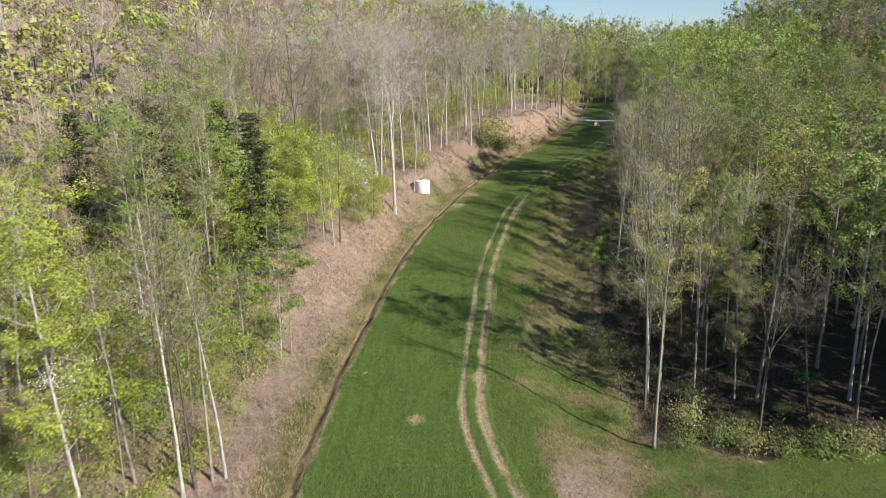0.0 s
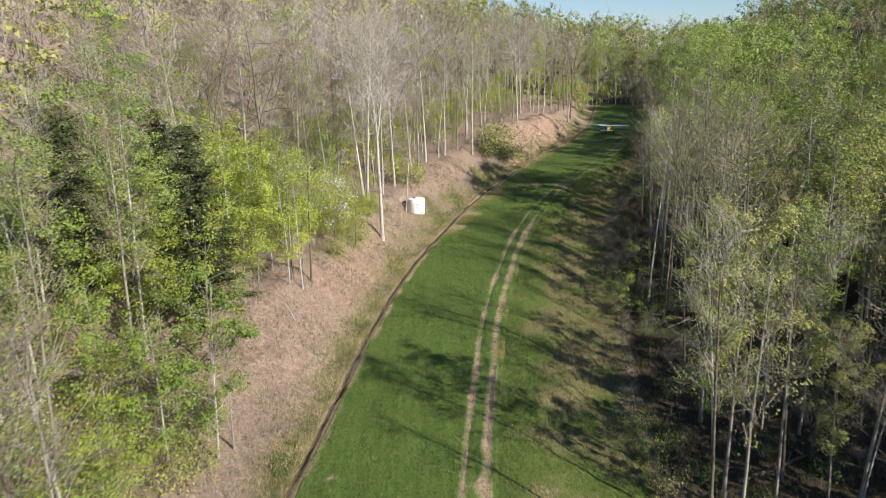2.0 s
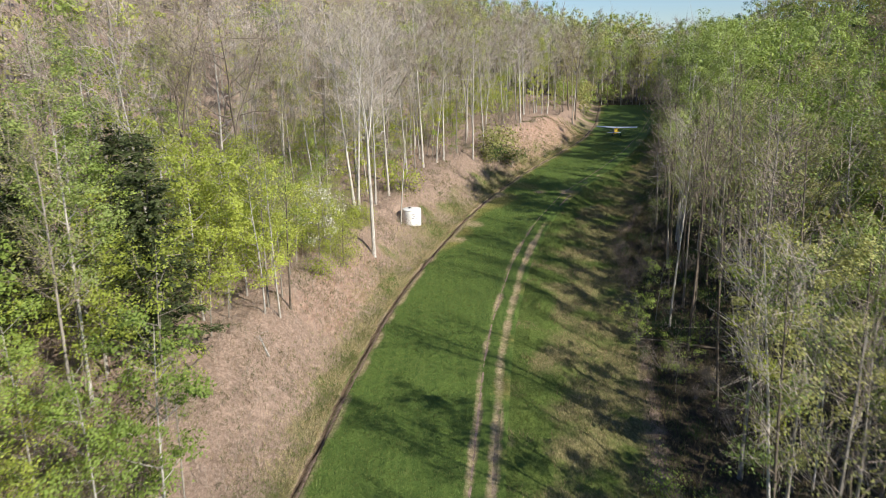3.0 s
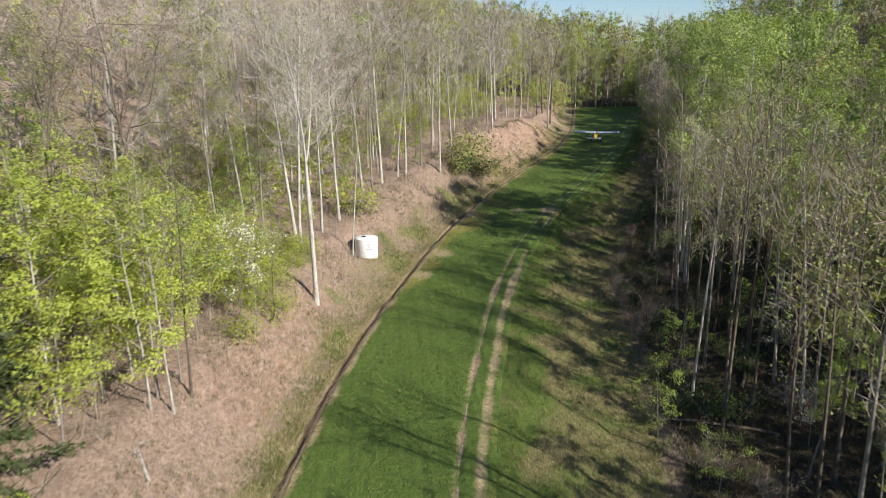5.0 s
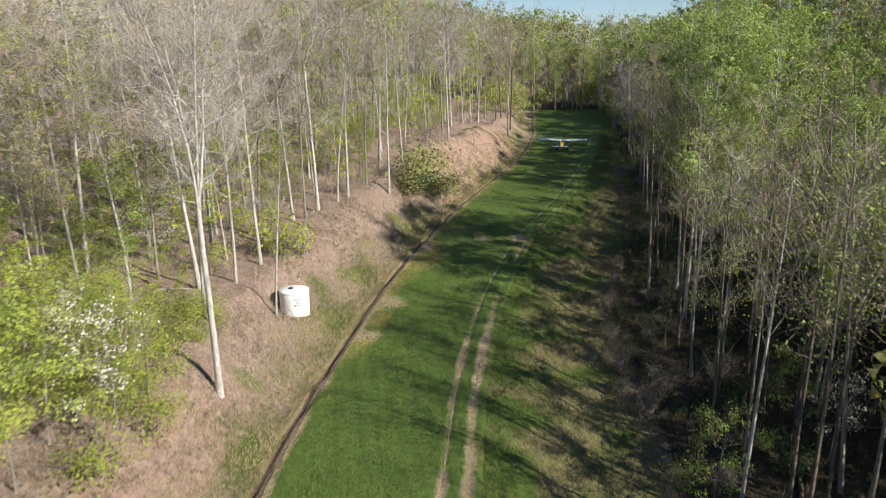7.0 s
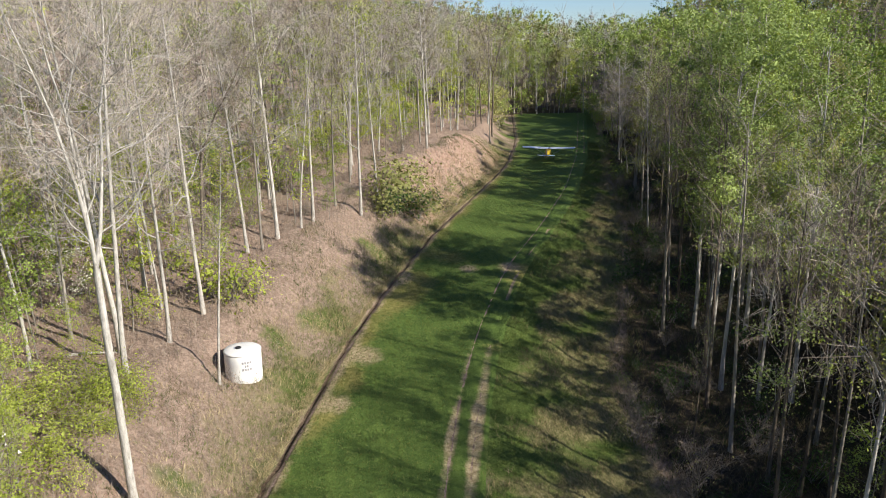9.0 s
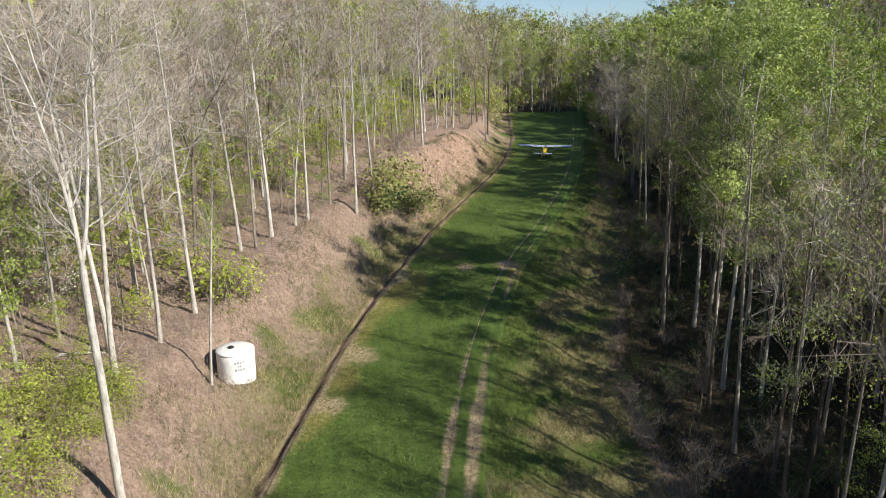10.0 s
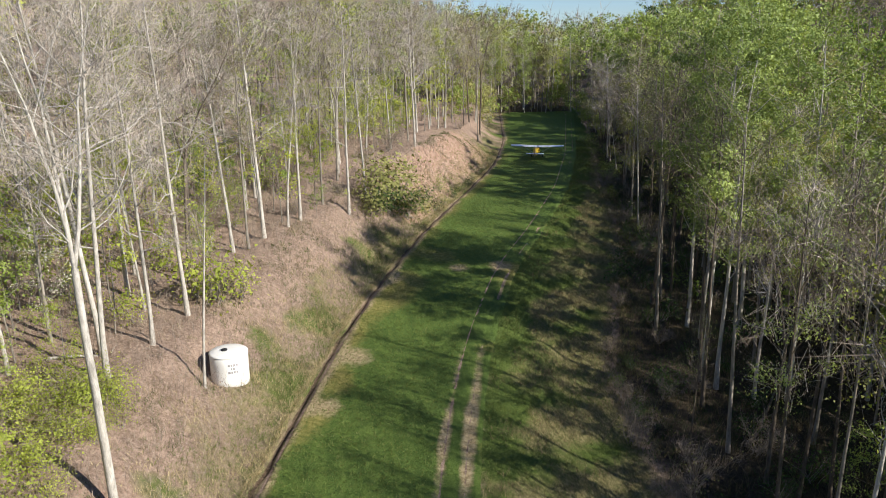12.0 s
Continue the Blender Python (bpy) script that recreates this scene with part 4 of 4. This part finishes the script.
# ---- small aeroplane ----
WING = paint("wing_pale_fabric", (0.62, 0.68, 0.78), 0.45, 0.04, 1.5)
YELLOW = paint("fuselage_yellow", (0.62, 0.42, 0.03), 0.4, 0.06, 2.0)
BLUE = paint("trim_blue", (0.05, 0.10, 0.30), 0.4)
GLASS, gt, gb = material("windscreen_glass", 0.05, 0.5)
gb.inputs["Base Color"].default_value = (0.03, 0.04, 0.05, 1)
METAL, mt_, mb = material("strut_metal", 0.4, 0.5)
mb.inputs["Base Color"].default_value, mb.inputs["Metallic"].default_value = (0.5, 0.5, 0.52, 1), 0.9


def loft(sections, mirror=False):
    """A skin through closed sections of equal length."""
    bm = bmesh.new()
    rings = [[bm.verts.new(p) for p in s] for s in sections]
    for a, b in zip(rings, rings[1:]):
        for k in range(len(a)):
            bm.faces.new((a[k], a[(k + 1) % len(a)], b[(k + 1) % len(b)], b[k]))
    bm.faces.new(rings[0])
    bm.faces.new(rings[-1])
    bmesh.ops.recalc_face_normals(bm, faces=bm.faces)
    for f in bm.faces:
        f.smooth = len(f.verts) == 4
    return bm


def aerofoil(x, y0, chord, z, thick):
    pts = ((0, 0.15), (0.04, 0.6), (0.2, 1.0), (0.45, 0.9), (0.75, 0.45), (1.0, 0.05), (1.0, 0.0), (0.6, -0.15), (0.2, -0.25), (0.03, -0.15))
    return [(x, y0 - c * chord, z + h * thick) for c, h in pts]


def oval(y, w, top, low):
    mid, half = (top + low) / 2, (top - low) / 2
    return [(w * math.copysign(abs(math.cos(a)) ** 0.6, math.cos(a)), y, mid + half * math.copysign(abs(math.sin(a)) ** 0.6, math.sin(a))) for a in (6.28318 * (k + 0.5) / 14 for k in range(14))]


def stick(a, b, r, n=8):
    s = Soup()
    s.tube([a, b], [r, r], n)
    bm = bmesh.new()
    vs = [bm.verts.new(v) for v in s.v]
    for f in s.f:
        bm.faces.new([vs[i] for i in f])
    bm.faces.new(vs[:n][::-1])
    bm.faces.new(vs[n:])
    return bm


plane = tagged(new("light_aeroplane"), "small high-wing light aeroplane with yellow body and pale wings", "aeroplane")
part("fuselage", loft([oval(2.2, 0.22, 1.35, 0.95), oval(1.95, 0.42, 1.5, 0.75), oval(1.0, 0.5, 1.62, 0.65), oval(0.4, 0.52, 1.95, 0.62), oval(-0.9, 0.5, 1.9, 0.66), oval(-2.0, 0.36, 1.5, 0.75), oval(-3.4, 0.16, 1.25, 0.9), oval(-3.75, 0.07, 1.2, 0.98)]), YELLOW, plane)
for side in (-1, 1):
    part("wing", loft([aerofoil(side * x, 0.75, c, 1.98 + 0.03 * x, 0.17) for x, c in ((0.02, 1.45), (0.5, 1.45), (3.9, 1.42), (4.35, 1.3), (4.6, 0.95))]), WING, plane, "pale fabric wing")
    part("tailplane", loft([aerofoil(side * x, -3.0, c, 1.22, 0.06) for x, c in ((0.02, 1.05), (1.0, 0.95), (1.5, 0.6))]), WING, plane, "pale tailplane")
    part("wing_strut", stick((side * 0.45, 0.3, 0.75), (side * 2.5, 0.3, 2.02), 0.035), METAL, plane)
    part("gear_leg", stick((side * 0.35, 0.75, 0.7), (side * 0.9, 0.85, 0.27), 0.035), METAL, plane)
    wheel = part("wheel", lathe(((0, -0.09), (0.2, -0.09), (0.26, -0.05), (0.28, 0), (0.26, 0.05), (0.2, 0.09), (0, 0.09)), 20), BLACK, plane, "black rubber wheel")
    wheel.matrix_basis = Matrix.Translation((side * 0.95, 0.85, 0.27)) @ Matrix.Rotation(math.pi / 2, 4, "Y")
    part("side_window", box(side * 0.5, -0.1, 1.55, 0.06, 1.1, 0.4, 0.02), GLASS, plane, "dark side window")
part("fin", loft([[(s * 0.03, -2.9 - 0.9 * f, z) for s, f in ((-1, 0.0 + k), (1, 0.0 + k), (1, 1.0), (-1, 1.0))] for z, k in ((1.15, 0.0), (1.7, 0.25), (2.1, 0.5), (2.2, 0.65))]), BLUE, plane, "blue tail fin")
part("windscreen", loft([oval(0.98, 0.42, 1.66, 1.35), oval(0.42, 0.47, 2.0, 1.45)]), GLASS, plane, "dark windscreen")
part("tail_wheel", lathe(((0, -0.04), (0.09, -0.04), (0.11, 0), (0.09, 0.04), (0, 0.04)), 14), BLACK, plane).matrix_basis = Matrix.Translation((0, -3.7, 0.5)) @ Matrix.Rotation(math.pi / 2, 4, "Y")
part("tail_spring", stick((0, -3.5, 0.98), (0, -3.72, 0.5), 0.025), METAL, plane)
part("spinner", lathe(((0.16, 0), (0.12, 0.14), (0, 0.24)), 14), WING, plane).matrix_basis = Matrix.Translation((0, 2.2, 1.15)) @ Matrix.Rotation(-math.pi / 2, 4, "X")
part("propeller", box(0, 2.25, 1.15, 0.12, 0.03, 1.8, 0.012), BLACK, plane)
PX, PY = 40.6, 195.0
plane.matrix_basis = Matrix.Translation(foot(PX, PY) + Vector((0, 0, 0.06))) @ Matrix.Rotation(radians(-22), 4, "Z")

# ---- lime thicket on the bank above the strip, by the scar ----
for k in range(90):
    x, y = rng.uniform(-36, -10), rng.uniform(66, 106)
    u = x - float(ditch_x(y))
    if -28 < u < -8.6 and free(x, y, 1.6):
        put(young[(0, 2, 0, 1)[k % 4]], x, y, rng.uniform(0.75, 1.5))
for k in range(170):
    x, y = rng.uniform(-28, -6), rng.uniform(92, 111)
    u = x - float(ditch_x(y))
    if -26 < u < -7.0 and free(x, y, 1.0):
        put(shrub[1] if k % 5 else young[0], x, y, rng.uniform(0.5, 0.95))

for k in range(190):
    x, y = rng.uniform(-52, -14), rng.uniform(34, 68)
    u = x - float(ditch_x(y))
    if -44 < u < -7.5 and free(x, y, 1.5):
        pick = rng.uniform()
        put(young[rng.randint(3)] if pick < 0.5 else shrub[(0, 1, 3)[rng.randint(3)]] if pick < 0.8 else brush[rng.randint(2)], x, y, rng.uniform(0.6, 1.25))

for k in range(330):
    y = rng.uniform(104, 205)
    u = -rng.uniform(8.5, 27)
    x = float(ditch_x(y)) + u
    if wood_here(x, y) and free(x, y, 1.5):
        pick = rng.uniform()
        put(young[rng.randint(3)] if pick < 0.72 else brush[rng.randint(2)] if pick < 0.88 else shrub[1], x, y, rng.uniform(0.5, 1.2))

for k in range(260):
    x, y = rng.uniform(-46, -15), rng.uniform(35, 62)
    u = x - float(ditch_x(y))
    if -36 < u < -6.5 and abs(x) < 0.6 * y + 8 and free(x, y, 1.15):
        put(shrub[(1, 3, 1, 0)[k % 4]], x, y, rng.uniform(0.6, 1.25))
for k in range(46):
    y = rng.uniform(97.5, 110)
    x = float(ditch_x(y)) - rng.uniform(7.5, 19)
    if free(x, y, 0.7):
        put(shrub[1], x, y, rng.uniform(0.45, 0.85))


# ---- grass, litter and fallen wood ----
def scatter(name, label, category, mats, count, area, make):
    """Many small pieces on the ground, as one joined thing."""
    s = Soup()
    xs, ys = area(count)
    make(s, np.stack([xs, ys, land(xs, ys)], -1))
    return tagged(new(name, mesh_of(name, s.v, s.f, mats, s.s, False)), label, category, kind="stuff")


def tuft(tall, straw_share, patchy):
    def make(s, p):
        n, w = len(p), p[:, 0] - track_x(p[:, 1])
        local = straw_share + patchy * waves(p[:, 0], p[:, 1], 6, 22) - np.where((w > 0) & (w < 3.5), 0.45, 0)
        slot = np.where(rng.uniform(0, 1, n) < local, 0, 1)
        h = tall * rng.uniform(0.45, 1.3, (n, 1)) * np.where(slot == 0, 1.15, 0.85)[:, None]
        for k in range(4):
            a = p + rng.normal(size=(n, 3)) * (0.09, 0.09, 0) - (0, 0, 0.03)
            s.blades(a, a + (rng.normal(size=(n, 3)) * (0.45, 0.45, 0) + (0, 0, 1)) * h, rng.uniform(0.006, 0.015, n), slot)
    return make


def verge_area(n):
    y = rng.uniform(36, 205, n)
    return ditch_x(y) - 0.62 - np.abs(rng.normal(size=n)) * (1.6 + 1.2 * step(84, 98, y)), y


def rough_area(n):
    y = rng.uniform(36, 215, n)
    a, b = track_x(y) + 0.7, along(WOOD_X, y) + 1.5
    return a + (b - a) * rng.uniform(0, 1, n), y


def litter_area(n):
    y = rng.uniform(40, 190, n)
    return ditch_x(y) - rng.uniform(1.0, 18, n), y


LITTER = twig_material("fallen_leaves", (0.14, 0.10, 0.075), (0.46, 0.355, 0.285))
scatter("verge_grass", "dry straw and green weeds along the ditch", "tall grass", [STRAW, WEED], 32000, verge_area, tuft(0.30, 0.36, 0.5))
scatter("ditch_rim_grass", "pale dead grass overhanging the ditch", "tall grass", [STRAW, WEED], 7000, lambda n: (lambda y: (ditch_x(y) - 0.66 - 0.10 * waves(ditch_x(y), y, 4, 9) - rng.uniform(0, 0.35, n), y))(rng.uniform(40, 200, n)), tuft(0.22, 0.85, 0.3))
scatter("rough_grass", "rough mixed green and straw grass beside the airstrip", "tall grass", [DEADGRASS, WEED], 26000, rough_area, tuft(0.42, 0.42, -0.5))


def wood_edge_area(n):
    y = rng.uniform(50, 190, n)
    return along(WOOD_X, y) + rng.uniform(-1.0, 15, n), y


UNDER = leaf_material("floor_weeds", (0.03, 0.055, 0.015), (0.12, 0.15, 0.045), 0.25)
scatter("floor_weeds", "tangled dark green weeds and dead stalks under the trees", "weeds", [DEADGRASS, UNDER], 17000, wood_edge_area, tuft(0.75, 0.40, 0.4))


def bank_area(n):
    y = rng.uniform(44, 200, n)
    x = ditch_x(y) - rng.uniform(1.5, 9.5, n)
    keep = waves(x, y, 11, 21) + 0.5 * waves(x, y, 4, 41) > 0.15
    return x[keep], y[keep]


scatter("bank_weeds", "scattered weeds and dead stalks on the bare bank", "weeds", [DEADGRASS, WEED], 17000, bank_area, tuft(0.36, 0.30, 0.3))


def flake(s, p):
    s.leaves(p + (0, 0, 0.03), rng.uniform(0.03, 0.065, len(p)), 0, np.array((0, 0, 1.3)))


scatter("leaf_litter", "fallen brown leaves on the woodland bank", "fallen leaves", [LITTER], 28000, litter_area, flake)


def strip_area(n):
    y = 40 + 165 * rng.uniform(0, 1, n) ** 1.3
    a, b = ditch_x(y) + 0.1, track_x(y) - 1.9
    return a + (b - a) * rng.uniform(0, 1, n), y


def short_blade(s, p):
    n = len(p)
    for k in range(2):
        a = p + rng.normal(size=(n, 3)) * (0.1, 0.1, 0) + (0, 0, 0.04)
        s.blades(a, a + (rng.normal(size=(n, 3)) * (0.6, 0.6, 0) + (0, 0, 1)) * rng.uniform(0.07, 0.16, (n, 1)), 0.03, 0)


scatter("mown_grass_blades", "short green blades of mown grass", "grass", [WEED], 26000, strip_area, short_blade)


def sprig(s, p):
    n = len(p)
    h = rng.uniform(0.5, 1.6, (n, 1))
    s.blades(p, p + (rng.normal(size=(n, 3)) * (0.25, 0.25, 0) + (0, 0, 1)) * h, 0.014, 0)
    for k in range(3):
        a = p + rng.normal(size=(n, 3)) * (0.1, 0.1, 0) + (0, 0, 1) * h * rng.uniform(0.3, 0.8, (n, 1))
        s.blades(a, a + rng.normal(size=(n, 3)) * 0.3 + (0, 0, 0.25), 0.01, 0)


scatter("bare_sprigs", "bare brown saplings and dead stalks on the woodland floor", "saplings", [TWIG_BROWN], 13000, lambda n: (lambda y: (ditch_x(y) - rng.uniform(3.0, 26, n), y))(rng.uniform(38, 180, n)), sprig)


def log(length, girth):
    s = Soup()
    p = bend((0, 0, 0.06), (1, 0, 0.02), length, 6, 0.05, 0)
    s.tube(p, [girth * (1 - 0.6 * k / 6) for k in range(7)], 7)
    for k in range(4):
        a = p[2 + k % 4]
        s.tube(bend(a, (rng.uniform(0.2, 0.8), rng.normal(), 0.25), length * 0.16, 2, 0.2, 0), [girth * 0.35, girth * 0.2, 0.008], 4)
    return s


logs = []
for k in range(3):
    s = log((7, 5, 9)[k], (0.13, 0.10, 0.15)[k])
    logs.append(tagged(new("fallen_log", mesh_of("fallen_log", s.v, s.f, [(BARK_GREY, BARK_PALE, BARK_DARK)[k]])), "weathered fallen tree trunk lying on the woodland floor", "log", "fallen logs"))
for k, (x, y, turn) in enumerate(((-9.5, 105.0, 150), (-13.0, 113.0, 20), (-8.0, 127.0, 160), (28.5, 108.0, 40), (31.5, 101.0, -20), (26.5, 92.0, 60), (-16.0, 122.0, 35), (36.0, 139.0, 30), (-18.0, 66.0, 70), (20.0, 60.0, 20), (-12.0, 75.0, 130), (26.5, 86.0, 170))):
    a = radians(turn)
    far = float(land(x + 4 * math.cos(a), y + 4 * math.sin(a))) - float(land(x, y))
    m = Matrix.Translation(foot(x, y)) @ Matrix.Rotation(a, 4, "Z") @ Matrix.Rotation(-math.atan2(far, 4), 4, "Y")
    if k < 3:
        logs[k].matrix_basis = m
    else:
        copy_thing(logs[k % 3 if x < 0 else 2], m)

# kinds that found no place
for proto in bare + green + budding + young + shrub + [m for m, beyond in sparse.values()]:
    if proto.name not in first_use:
        for ob in list(proto.children) + [proto]:
            bpy.data.objects.remove(ob)
